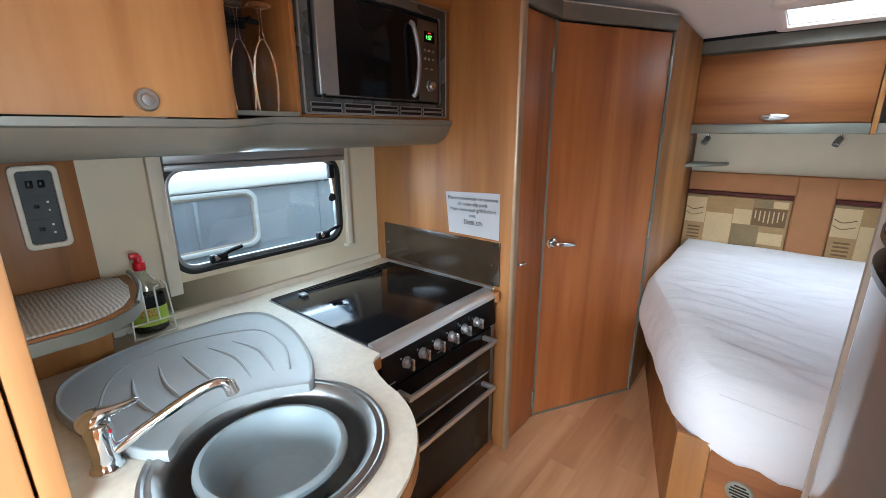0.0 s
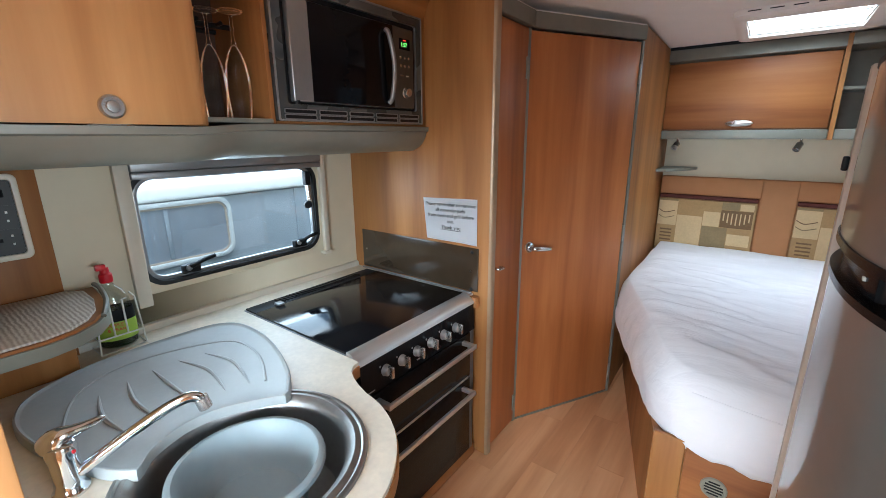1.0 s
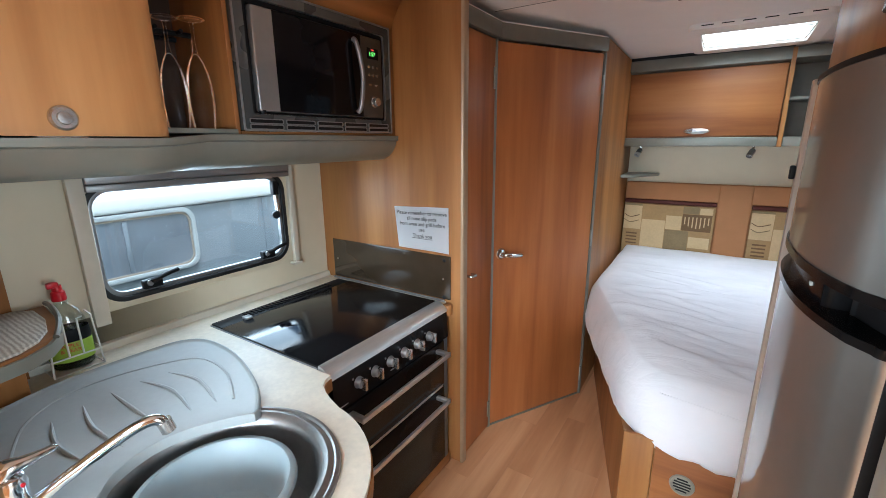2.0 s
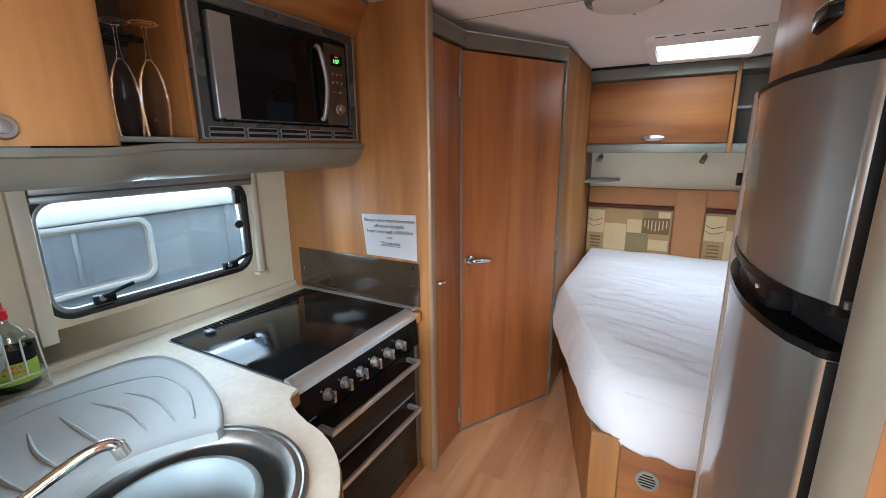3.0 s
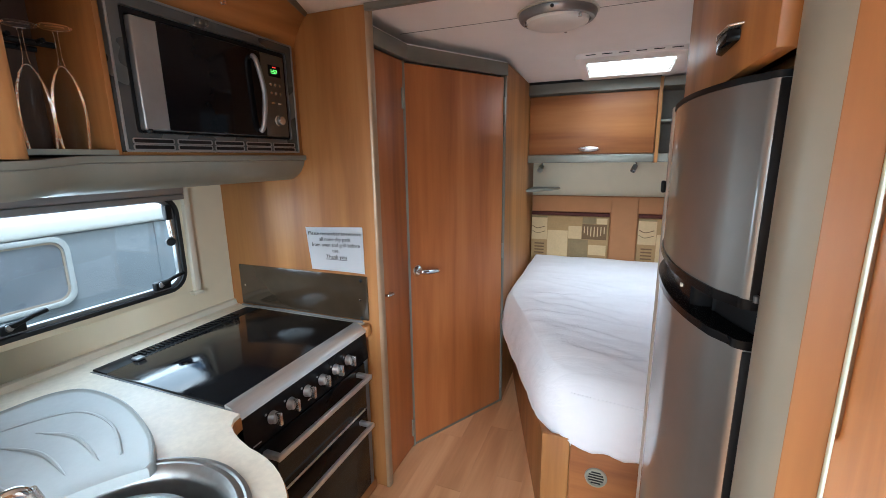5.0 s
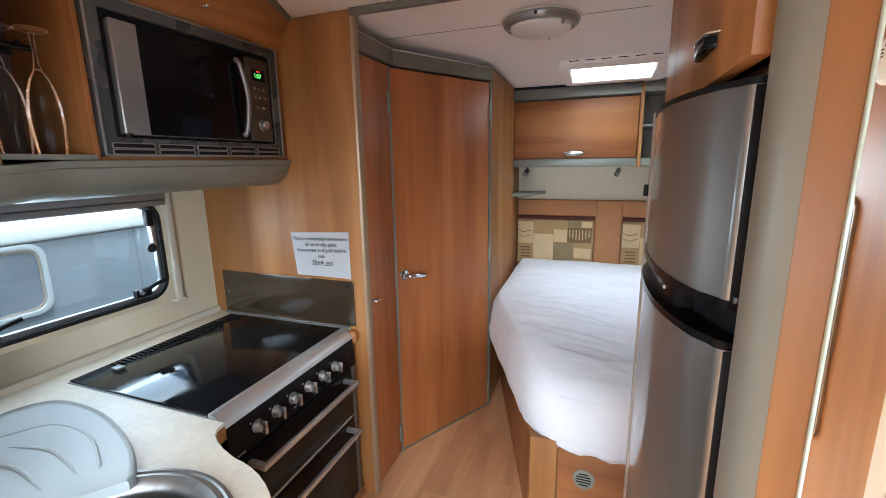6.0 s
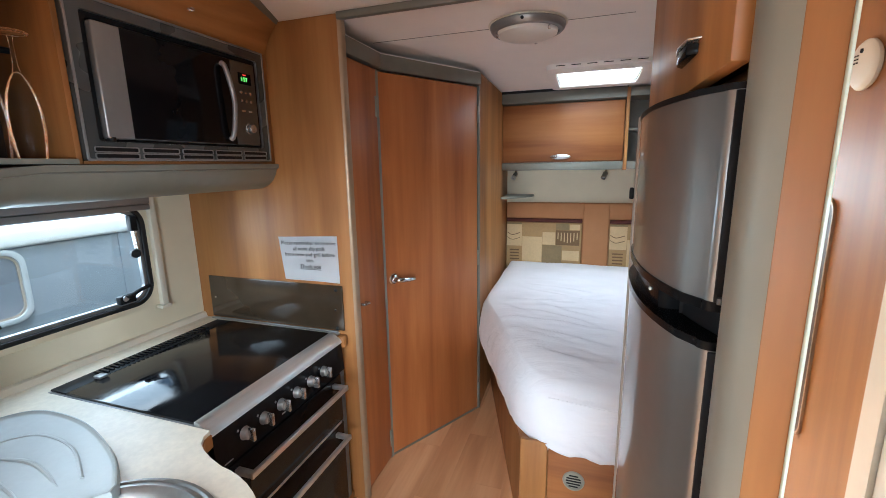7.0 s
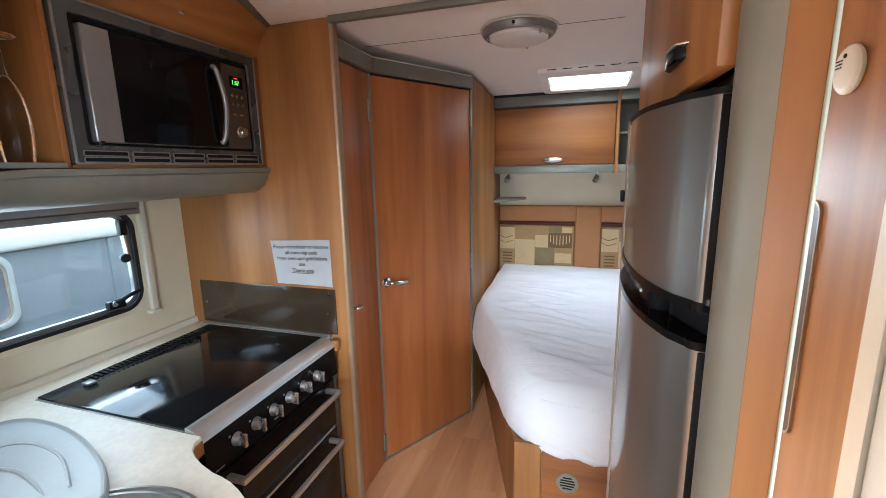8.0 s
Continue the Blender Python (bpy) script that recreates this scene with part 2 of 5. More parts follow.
SOCKET = plain("charcoal_plastic", (0.014, 0.016, 0.015), 0.5, 0, 0.15, 40)
RUBBER = plain("black_rubber", (0.012, 0.012, 0.013), 0.55, 0, 0.2, 60)
GREY_PL = plain("grey_plastic", (0.345, 0.37, 0.368), 0.42, 0, 0.05, 60, 0.05, 600)
BOWL_PL = plain("blue_grey_plastic", (0.25, 0.298, 0.318), 0.45, 0, 0.05, 40, 0.04, 500)
SILVER_PL = plain("silver_plastic", (0.30, 0.305, 0.31), 0.36, 0.6, 0.06, 40)
DARK_SILVER = plain("dark_silver_plastic", (0.13, 0.14, 0.15), 0.36, 0.55, 0.06, 40)
PANEL_BROWN = plain("brown_splash_gloss", (0.045, 0.030, 0.018), 0.12, 0.1, 0.15, 15, coat=0.3)
WHITE = plain("white_plastic", (0.72, 0.73, 0.68), 0.4, 0, 0.03, 30)
CREAM_PL = plain("cream_plastic", (0.68, 0.63, 0.52), 0.42, 0, 0.04, 30)
PAPER = plain("white_paper", (0.80, 0.81, 0.84), 0.8, 0, 0.02, 30)
INK = plain("black_ink", (0.02, 0.02, 0.02), 0.7, 0, 0.1)
SHEET = cloth_sheet("white_cotton_sheet", (0.82, 0.80, 0.825))
PIPING = plain("grey_piping", (0.50, 0.44, 0.40), 0.85, 0, 0.1, 80)
CARPET = ribbed_carpet("ribbed_carpet")
SUEDE = plain("tan_suede", (0.40, 0.185, 0.075), 0.8, 0, 0.1, 9, 0.12, 500)
F_CREAM = plain("cream_fabric", (0.60, 0.44, 0.24), 0.95, 0, 0.08, 90, 0.3, 700)
F_TAN = plain("tan_fabric", (0.38, 0.24, 0.105), 0.95, 0, 0.12, 90, 0.3, 700)
F_BROWN = plain("brown_fabric", (0.17, 0.10, 0.045), 0.95, 0, 0.15, 90, 0.3, 700)
F_OLIVE = plain("olive_fabric", (0.25, 0.18, 0.09), 0.95, 0, 0.15, 90, 0.3, 700)
F_MAROON = plain("maroon_fabric", (0.085, 0.018, 0.012), 0.9, 0, 0.12, 90, 0.2, 700)
RED = plain("red_plastic", (0.55, 0.008, 0.02), 0.3, 0, 0.05)
GREEN = plain("green_label", (0.36, 0.52, 0.06), 0.45, 0, 0.1, 30)
SOAP = glass("green_soap", (0.02, 0.14, 0.03))
CLEAR = clear_wall("clear_glass")
CLEAR_PL = thin_pane("clear_bottle_plastic", (0.86, 0.89, 0.88), 0.10)
PANE = thin_pane("acrylic_pane", (0.90, 0.93, 0.95), 0.05)
MIRROR = plain("mirror_silver", (0.86, 0.87, 0.86), 0.015, 1.0, 0.0)
MIRROR_EDGE = plain("mirror_glass_edge", (0.62, 0.76, 0.70), 0.2, 0, 0.05)
NEIGHBOUR = plain("grey_vehicle_side", (0.26, 0.295, 0.345), 0.45, 0.1, 0.08, 3)
FRAME_PALE = plain("pale_window_frame", (0.52, 0.55, 0.58), 0.4, 0.1, 0.04, 10)
NEIGHBOUR_WHITE = plain("white_vehicle_roof", (0.88, 0.89, 0.90), 0.35, 0, 0.03, 3)
NEIGHBOUR_GLASS = plain("grey_vehicle_window", (0.20, 0.225, 0.27), 0.12, 0, 0.2, 4)
GROUND = plain("tarmac", (0.05, 0.05, 0.05), 0.9, 0, 0.2, 60, 0.3, 200)
DAYLIGHT = glow("daylight_sky", (0.97, 0.99, 1.0), 3.0)
GREEN_LED = glow("green_led", (0.25, 1.0, 0.15), 1.0)
RED_LED = glow("red_led", (1.0, 0.05, 0.03), 0.8)
OPAL = plain("opal_glass", (0.72, 0.70, 0.66), 0.3, 0, 0.03)


# ---- building blocks ----
BASE = {}


def thing(name, base, label, category, group="", kind=""):
    ob = new(name)
    ob.empty_display_size = 0.05
    ob.location = base
    BASE[ob] = Vector(base)
    return tagged(ob, label, category, group, kind)


def to_mesh(name, bm, material, base=(0, 0, 0), angle=35):
    bmesh.ops.recalc_face_normals(bm, faces=bm.faces)
    bmesh.ops.translate(bm, verts=bm.verts, vec=-Vector(base))
    me = bpy.data.meshes.new(name)
    bm.to_mesh(me)
    bm.free()
    me.materials.append(material)
    me.shade_smooth()
    me.set_sharp_from_angle(angle=radians(angle))
    return me


def part(name, bm, material, parent, label="", angle=35):
    ob = new(name, to_mesh(name, bm, material, BASE[parent], angle))
    ob.parent = parent
    BASE[ob] = BASE[parent]
    return tagged(ob, label)


def solid(name, bm, material, label, category, base=(0, 0, 0), group="", kind="", angle=35):
    """A thing, or a piece of the setting, that is one mesh."""
    ob = new(name, to_mesh(name, bm, material, base, angle))
    ob.location = base
    BASE[ob] = Vector(base)
    return tagged(ob, label, category, group, kind)


def bevelled(bm, size, segments=2):
    if size:
        edges = [e for e in bm.edges if len(e.link_faces) == 2 and e.calc_face_angle(0) > 0.5]
        bmesh.ops.bevel(bm, geom=edges, offset=size, segments=segments, profile=0.5, affect="EDGES", clamp_overlap=True)
    return bm


def add_box(bm, x0, x1, y0, y1, z0, z1):
    m = Matrix.LocRotScale(((x0 + x1) / 2, (y0 + y1) / 2, (z0 + z1) / 2), None, (abs(x1 - x0), abs(y1 - y0), abs(z1 - z0)))
    bmesh.ops.create_cube(bm, size=1, matrix=m)
    return bm


def box(x0, x1, y0, y1, z0, z1, bevel=0.0, segments=2):
    return bevelled(add_box(bmesh.new(), x0, x1, y0, y1, z0, z1), bevel, segments)


def add_prism(bm, outline, lo, hi, axis="z", holes=()):
    """A flat outline, with holes, made solid between lo and hi along an axis."""
    def place(a, b, c):
        return {"z": (a, b, c), "x": (c, a, b), "y": (a, c, b)}[axis]
    edges, fresh = [], []
    for ring in (outline, *holes):
        vs = [bm.verts.new(place(a, b, lo)) for a, b in ring]
        fresh += vs
        edges += [bm.edges.new((vs[i], vs[(i + 1) % len(vs)])) for i in range(len(vs))]
    made = bmesh.ops.triangle_fill(bm, use_beauty=True, use_dissolve=not holes, edges=edges)
    faces = [f for f in made["geom"] if isinstance(f, bmesh.types.BMFace)]
    out = bmesh.ops.extrude_face_region(bm, geom=faces)
    vs = [v for v in out["geom"] if isinstance(v, bmesh.types.BMVert)]
    step = Vector(place(0, 0, hi - lo))
    bmesh.ops.translate(bm, verts=vs, vec=step)
    return bm


def prism(outline, lo, hi, axis="z", holes=(), bevel=0.0):
    bm = add_prism(bmesh.new(), outline, lo, hi, axis, holes)
    return bevelled(bm, bevel)


def rounded(a0, a1, b0, b1, r, n=6):
    """The outline of a rectangle with round corners."""
    pts = []
    for ca, cb, start in ((a1 - r, b0 + r, -90), (a1 - r, b1 - r, 0), (a0 + r, b1 - r, 90), (a0 + r, b0 + r, 180)):
        for i in range(n + 1):
            w = radians(start + 90 * i / n)
            pts.append((ca + r * math.cos(w), cb + r * math.sin(w)))
    return pts


def circle(cx, cy, r, n=32):
    return [(cx + r * math.cos(2 * math.pi * i / n), cy + r * math.sin(2 * math.pi * i / n)) for i in range(n)]


def add_lathe(bm, profile, centre, n=32, aim=(0, 0, 1), closed=False):
    """Turns a profile of (radius, height) about an axis."""
    turn = Vector((0, 0, 1)).rotation_difference(Vector(aim)).to_matrix()
    rings = []
    for r, h in profile:
        if r < 1e-5:
            rings.append([bm.verts.new(Vector(centre) + turn @ Vector((0, 0, h)))])
        else:
            rings.append([bm.verts.new(Vector(centre) + turn @ Vector((r * math.cos(2 * math.pi * i / n), r * math.sin(2 * math.pi * i / n), h))) for i in range(n)])
    pairs = list(zip(rings, rings[1:])) + ([(rings[-1], rings[0])] if closed else [])
    for a, b in pairs:
        for i in range(n):
            j = (i + 1) % n
            if len(a) == 1 and len(b) > 1:
                bm.faces.new((a[0], b[i], b[j]))
            elif len(b) == 1 and len(a) > 1:
                bm.faces.new((a[i], a[j], b[0]))
            elif len(a) > 1:
                bm.faces.new((a[i], a[j], b[j], b[i]))
    return bm


def lathe(profile, centre, n=32, aim=(0, 0, 1), closed=False):
    return add_lathe(bmesh.new(), profile, centre, n, aim, closed)


def add_tube(bm, path, radius, n=10, radii=None, closed=False):
    """A round bar along a path."""
    pts = [Vector(p) for p in path]
    rings, side = [], None
    for i, p in enumerate(pts):
        a = pts[i - 1] if i or closed else p
        b = pts[(i + 1) % len(pts)] if i < len(pts) - 1 or closed else p
        d = (b - a).normalized()
        if side is None:
            side = d.orthogonal().normalized()
        side = (side - d * side.dot(d)).normalized()
        up = d.cross(side)
        r = radii[i] if radii else radius
        rings.append([bm.verts.new(p + r * (side * math.cos(2 * math.pi * k / n) + up * math.sin(2 * math.pi * k / n))) for k in range(n)])
    for a, b in list(zip(rings, rings[1:])) + ([(rings[-1], rings[0])] if closed else []):
        for k in range(n):
            bm.faces.new((a[k], a[(k + 1) % n], b[(k + 1) % n], b[k]))
    if not closed:
        bm.faces.new(rings[0]), bm.faces.new(rings[-1])
    return bm


def tube(path, radius, n=10, radii=None, closed=False):
    return add_tube(bmesh.new(), path, radius, n, radii, closed)


def smooth_path(pts, n=8):
    """A Catmull-Rom curve through the points."""
    p = [Vector(q) for q in pts]
    out = []
    for i in range(len(p) - 1):
        a, b, c, d = p[max(i - 1, 0)], p[i], p[i + 1], p[min(i + 2, len(p) - 1)]
        for k in range(n):
            u = k / n
            out.append(0.5 * (2 * b + (c - a) * u + (2 * a - 5 * b + 4 * c - d) * u * u + (3 * b - a - 3 * c + d) * u**3))
    return out + [p[-1]]


def sweep(profile, path, close_ends=True):
    """A ring of (x, z) points per station of (dx, y): a moulding along y whose front moves in x."""
    bm = bmesh.new()
    rings = [[bm.verts.new((x + dx * k, y, z - 0.17 * dx * k)) for x, z, k in profile] for dx, y in path]
    for a, b in zip(rings, rings[1:]):
        for i in range(len(a)):
            j = (i + 1) % len(a)
            bm.faces.new((a[i], a[j], b[j], b[i]))
    if close_ends:
        bm.faces.new(rings[0]), bm.faces.new(rings[-1])
    return bm


def lettering(name, words, size, place, turn, material, parent, extrude=0.0003):
    """Words as a mesh, centred at a place."""
    c = bpy.data.curves.new(name, "FONT")
    c.body, c.size, c.extrude, c.align_x, c.align_y = words, size, extrude, "CENTER", "CENTER"
    tmp = bpy.data.objects.new(name, c)
    scene.collection.objects.link(tmp)
    me = bpy.data.meshes.new_from_object(tmp.evaluated_get(bpy.context.evaluated_depsgraph_get()))
    bpy.data.objects.remove(tmp)
    me.transform(Matrix.Translation(Vector(place) - BASE[parent]) @ turn.to_4x4())
    me.materials.clear()
    me.materials.append(material)
    ob = new(name, me)
    ob.parent = parent
    BASE[ob] = BASE[parent]
    return ob


# ---- the shell of the caravan ----
def ceiling_height(y):
    return 2.092 if y < 1.52 else max(2.02, 2.092 - 0.033 * (y - 1.52))


def pierced(plane, axis, spans, holes):
    """A wall of thickness plane[0]..plane[1] along an axis, over two spans, with rectangular openings."""
    (a0, a1), (b0, b1) = spans
    cut_a = sorted({a0, a1, *(v for h in holes for v in h[:2])})
    cut_b = sorted({b0, b1, *(v for h in holes for v in h[2:])})
    bm = bmesh.new()
    for i in range(len(cut_a) - 1):
        for j in range(len(cut_b) - 1):
            ca, cb = (cut_a[i] + cut_a[i + 1]) / 2, (cut_b[j] + cut_b[j + 1]) / 2
            if any(h[0] < ca < h[1] and h[2] < cb < h[3] for h in holes):
                continue
            a, b, p = cut_a[i : i + 2], cut_b[j : j + 2], plane
            span = {"x": (*p, *a, *b), "y": (*a, *p, *b), "z": (*a, *b, *p)}[axis]
            add_box(bm, *span)
    bmesh.ops.remove_doubles(bm, verts=bm.verts, dist=1e-5)
    seen = {}
    for f in list(bm.faces):
        key = tuple(round(c, 4) for c in f.calc_center_median())
        seen.setdefault(key, []).append(f)
    dead = [f for fs in seen.values() if len(fs) > 1 for f in fs]
    bmesh.ops.delete(bm, geom=dead, context="FACES")
    return bm


WIN = (0.50, 1.295, 0.965, 1.40)
# Openings from y -2.6 and from y 2.1 are assumed, out of view.
wall_window = solid("wall_window", pierced((-1.79, -1.75), "x", ((-3.2, 3.55), (-0.05, 2.14)), [WIN, (-2.6, -1.2, 0.95, 1.65)]), CREAM, "cream lined caravan side wall with windows", "wall", kind="structure")
wall_entrance = solid("wall_entrance", pierced((0.62, 0.66), "x", ((-3.2, 3.55), (-0.05, 2.14)), [(0.00, 0.40, 0.95, 1.60), (2.1, 3.0, 1.0, 1.5), (-2.6, -1.2, 0.95, 1.65)]), WOOD, "cherry panelled caravan side wall by the entrance", "wall", kind="structure")
wall_head = solid("wall_head", box(-1.75, 0.62, 3.505, 3.55, -0.05, 2.14), CREAM, "cream wall above the headboard", "wall", kind="structure")
# Unseen wall that closes the lounge; its window is assumed.
wall_front = solid("wall_front", pierced((-3.24, -3.2), "y", ((-1.79, 0.66), (-0.05, 2.14)), [(-1.6, 0.5, 0.95, 1.7)]), CREAM, "unseen cream front wall with an assumed wide window", "wall", kind="structure")


def build_ceiling():
    bm = bmesh.new()
    hole = (-0.20, 0.275, 2.665, 3.055)
    xs = [-1.79, -1.2, hole[0], hole[1], 0.66]
    ys = [-3.24, -1.0, 0.5, 1.52, 1.9, 2.3, hole[2], hole[3], 3.3, 3.55]
    for i in range(len(xs) - 1):
        for j in range(len(ys) - 1):
            if xs[i] >= hole[0] and xs[i + 1] <= hole[1] and ys[j] >= hole[2] and ys[j + 1] <= hole[3]:
                continue
            corner = [(xs[i], ys[j]), (xs[i + 1], ys[j]), (xs[i + 1], ys[j + 1]), (xs[i], ys[j + 1])]
            lo = [bm.verts.new((x, y, ceiling_height(y))) for x, y in corner]
            hi = [bm.verts.new((x, y, 2.16)) for x, y in corner]
            bm.faces.new(lo[::-1]), bm.faces.new(hi)
            for k in range(4):
                m = (k + 1) % 4
                bm.faces.new((lo[k], lo[m], hi[m], hi[k]))
    bmesh.ops.remove_doubles(bm, verts=bm.verts, dist=1e-5)
    seen = {}
    for f in bm.faces:
        seen.setdefault(tuple(round(c, 4) for c in f.calc_center_median()), []).append(f)
    bmesh.ops.delete(bm, geom=[f for fs in seen.values() if len(fs) > 1 for f in fs], context="FACES")
    return bm


ceiling = solid("ceiling", build_ceiling(), CEIL, "off-white lined caravan ceiling", "ceiling", kind="structure")
solid("trim_ceiling", box(-0.905, 0.15, 1.505, 1.530, 2.066, 2.0915, 0.003), TRIM_DARK, "dark taupe strip across the ceiling", "trim", kind="structure")
solid("trim_ceiling_joint", box(-0.95, 0.15, 1.885, 1.888, ceiling_height(1.886) - 0.0015, ceiling_height(1.886) + 0.002), TRIM, "thin joint between two ceiling panels", "trim", kind="structure")

floor = solid("floor", box(-1.79, 0.66, -3.24, 3.55, -0.08, -0.005), FLOOR_WOOD, "orange-brown wood laminate floor", "floor", kind="structure")

# washroom corner: panelled partition, slim cupboard door, slanted door, alcove side
partition = solid("wall_kitchen", box(-1.75, -0.9085, 1.517, 1.545, 0, 2.09, 0.002), WOOD, "cherry panel between cooker and washroom", "wall", kind="structure")
solid("trim_post", prism([(-0.908, 1.515), (-0.900, 1.516), (-0.895, 1.520), (-0.893, 1.526), (-0.893, 1.547), (-0.908, 1.547)], 0, 2.085), EDGE, "rounded grey-green edge strip on the panel's end", "trim", kind="structure")

JAMB_A, JAMB_B = Vector((-0.918, 1.830)), Vector((-0.585, 2.420))
ALONG = (JAMB_B - JAMB_A).normalized()
OUT = Vector((ALONG.y, -ALONG.x))


def cove(bm, start, rise=0.17):
    """Tilts a slab so that it rises behind its front edge."""
    for v in bm.verts:
        v.co.z += max(0.0, start(v.co)) * rise
    return bm


def slant(u0, u1, v0, v1, z0, z1, bevel=0.0):
    """A box on the slanted washroom front: u along it, v out of it."""
    bm = box(u0, u1, v0, v1, z0, z1, bevel)
    for v in bm.verts:
        q = JAMB_A + ALONG * v.co.x + OUT * v.co.y
        v.co.x, v.co.y = q.x, q.y
    return bm


WIDE = (JAMB_B - JAMB_A).length
door = thing("door_1", (-0.75, 2.12, 0), "closed cherry washroom door with a lever handle", "door", kind="structure")
part("leaf", slant(0.012, WIDE - 0.014, -0.028, 0.0, 0.012, 1.948, 0.004), WOOD_DOOR, door)


def lever_handle(parent):
    def at(u, v, z):
        q = JAMB_A + ALONG * u + OUT * v
        return (q.x, q.y, z)
    aim = (OUT.x, OUT.y, 0)
    rose = part("door_handle", lathe([(0.0, 0.012), (0.020, 0.011), (0.027, 0.006), (0.028, 0.0), (0.0, 0.0)], at(0.052, 0.001, 0.975), 28, aim), CHROME, parent, "polished chrome lever handle")
    path = smooth_path([at(0.052, 0.008, 0.975), at(0.054, 0.040, 0.975), at(0.075, 0.050, 0.973), at(0.115, 0.048, 0.968), at(0.152, 0.042, 0.965)])
    part("lever", tube(path, 0.009, 12, [0.010 + 0.003 * math.sin(i / (len(path) - 1) * 3.0) for i in range(len(path))]), CHROME, rose)


lever_handle(door)
for z in (1.80, 0.985, 0.14):
    part("hinge", slant(WIDE - 0.016, WIDE - 0.004, -0.004, 0.006, z - 0.045, z + 0.045, 0.002), TRIM, door, "small grey hinge")
solid("trim_door_left", slant(-0.020, 0.010, -0.03, 0.008, 0, 1.955, 0.004), TRIM, "grey-green jamb strip by the washroom door", "trim", kind="structure")
solid("trim_door_right", slant(WIDE - 0.011, WIDE + 0.006, -0.03, 0.003, 0, 1.955, 0.003), TRIM_DARK, "dark taupe jamb strip by the washroom door", "trim", kind="structure")
solid("trim_threshold", slant(0.012, WIDE - 0.012, -0.02, 0.001, 0.0, 0.010, 0.001), TRIM_DARK, "dark sill under the washroom door", "trim", kind="structure")
solid("trim_fascia", slant(-0.010, WIDE + 0.006, -0.03, 0.012, 1.957, 2.022, 0.005), TRIM_DARK, "dark taupe fascia above the washroom door", "trim", kind="structure")
solid("trim_fascia_side", box(-0.935, -0.893, 1.549, 1.842, 1.957, 2.022, 0.004), TRIM_DARK, "dark taupe fascia above the slim cupboard door", "trim", kind="structure")
solid("wall_above_door", cove(slant(-0.10, WIDE + 0.006, -0.32, 0.004, 2.0225, 2.028), lambda c: -(c.xy - JAMB_A).dot(OUT)), CEIL, "pale lining above the washroom fascia", "wall", kind="structure")
solid("wall_above_cupboard", cove(box(-1.24, -0.900, 1.549, 1.90, 2.0225, 2.028), lambda c: -0.90 - c.x), CEIL, "pale lining above the slim cupboard", "wall", kind="structure")
solid("wall_alcove", prism([(-0.585, 2.425), (-0.611, 3.505), (-0.645, 3.505), (-0.62, 2.425)], 0, 2.03), WOOD, "cherry panel beside the bed", "wall", kind="structure")

slim = thing("door_2", (-0.91, 1.68, 0), "slim closed cherry cupboard door beside the panel", "door", kind="structure")
part("leaf", box(-0.930, -0.908, 1.551, 1.812, 0.02, 1.950, 0.003), WOOD_DOOR, slim)
part("door_handle", tube(smooth_path([(-0.908, 1.572, 0.938), (-0.885, 1.572, 0.938), (-0.884, 1.592, 0.937), (-0.886, 1.612, 0.935), (-0.908, 1.612, 0.935)], 5), 0.006, 10), SATIN, slim, "small satin bow handle")
for z in (1.79, 0.13):
    part("hinge", box(-0.909, -0.901, 1.795, 1.812, z - 0.045, z + 0.045, 0.002), TRIM, slim, "small grey hinge")

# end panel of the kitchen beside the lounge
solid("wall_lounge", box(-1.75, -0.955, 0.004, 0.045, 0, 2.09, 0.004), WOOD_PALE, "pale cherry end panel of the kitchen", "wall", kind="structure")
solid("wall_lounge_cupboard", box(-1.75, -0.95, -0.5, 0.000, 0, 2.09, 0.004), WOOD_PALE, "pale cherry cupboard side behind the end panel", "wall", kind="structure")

# partition beside the fridge with the mirror on it
solid("wall_mirror", box(0.170, 0.62, 0.472, 0.56, 0, 2.09, 0.002), WOOD, "cherry end panel of the fridge housing", "wall", kind="structure")
solid("trim_column", prism([(0.160, 0.560), (0.1535, 0.540), (0.150, 0.520), (0.151, 0.500), (0.158, 0.484), (0.1698, 0.471), (0.1698, 0.560)], 0, 2.09), POST, "rounded champagne metal column at the fridge", "column", kind="structure", angle=60)
mirror = thing("mirror", (0.35, 0.468, 0.2), "tall frameless mirror on the end panel", "mirror")
part("glass_edge", box(0.2025, 0.56, 0.4655, 0.4715, 0.25, 2.06, 0.0015), MIRROR_EDGE, mirror, "pale green polished glass edge")
part("silvering", box(0.2045, 0.558, 0.4645, 0.4657, 0.252, 2.058), MIRROR, mirror)

# entrance door and panel seen in the mirror
entrance = thing("door_3", (0.61, 0.15, 0), "cream caravan entrance door with a window", "door", kind="structure")
part("frame", prism(rounded(-0.165, 0.455, 0.05, 1.98, 0.05), 0.595, 0.6195, "x", [rounded(-0.105, 0.40, 0.11, 1.92, 0.04)]), CREAM_PL, entrance)
part("leaf", prism(rounded(-0.10, 0.395, 0.115, 1.915, 0.035), 0.605, 0.618, "x", [rounded(0.0, 0.40 - 0.03, 0.95, 1.60, 0.03)]), WHITE, entrance)
part("pane", box(0.609, 0.612, 0.0, 0.37, 0.95, 1.60), PANE, entrance).visible_shadow = False
recess = thing("grab_recess", (0.62, -0.48, 1.08), "long upright grab recess with a bronze rim in the panel", "handle")
part("rim", prism(rounded(-0.520, -0.438, 0.735, 1.425, 0.040), 0.612, 0.6198, "x", [rounded(-0.515, -0.443, 0.741, 1.419, 0.035)]), EDGE, recess)
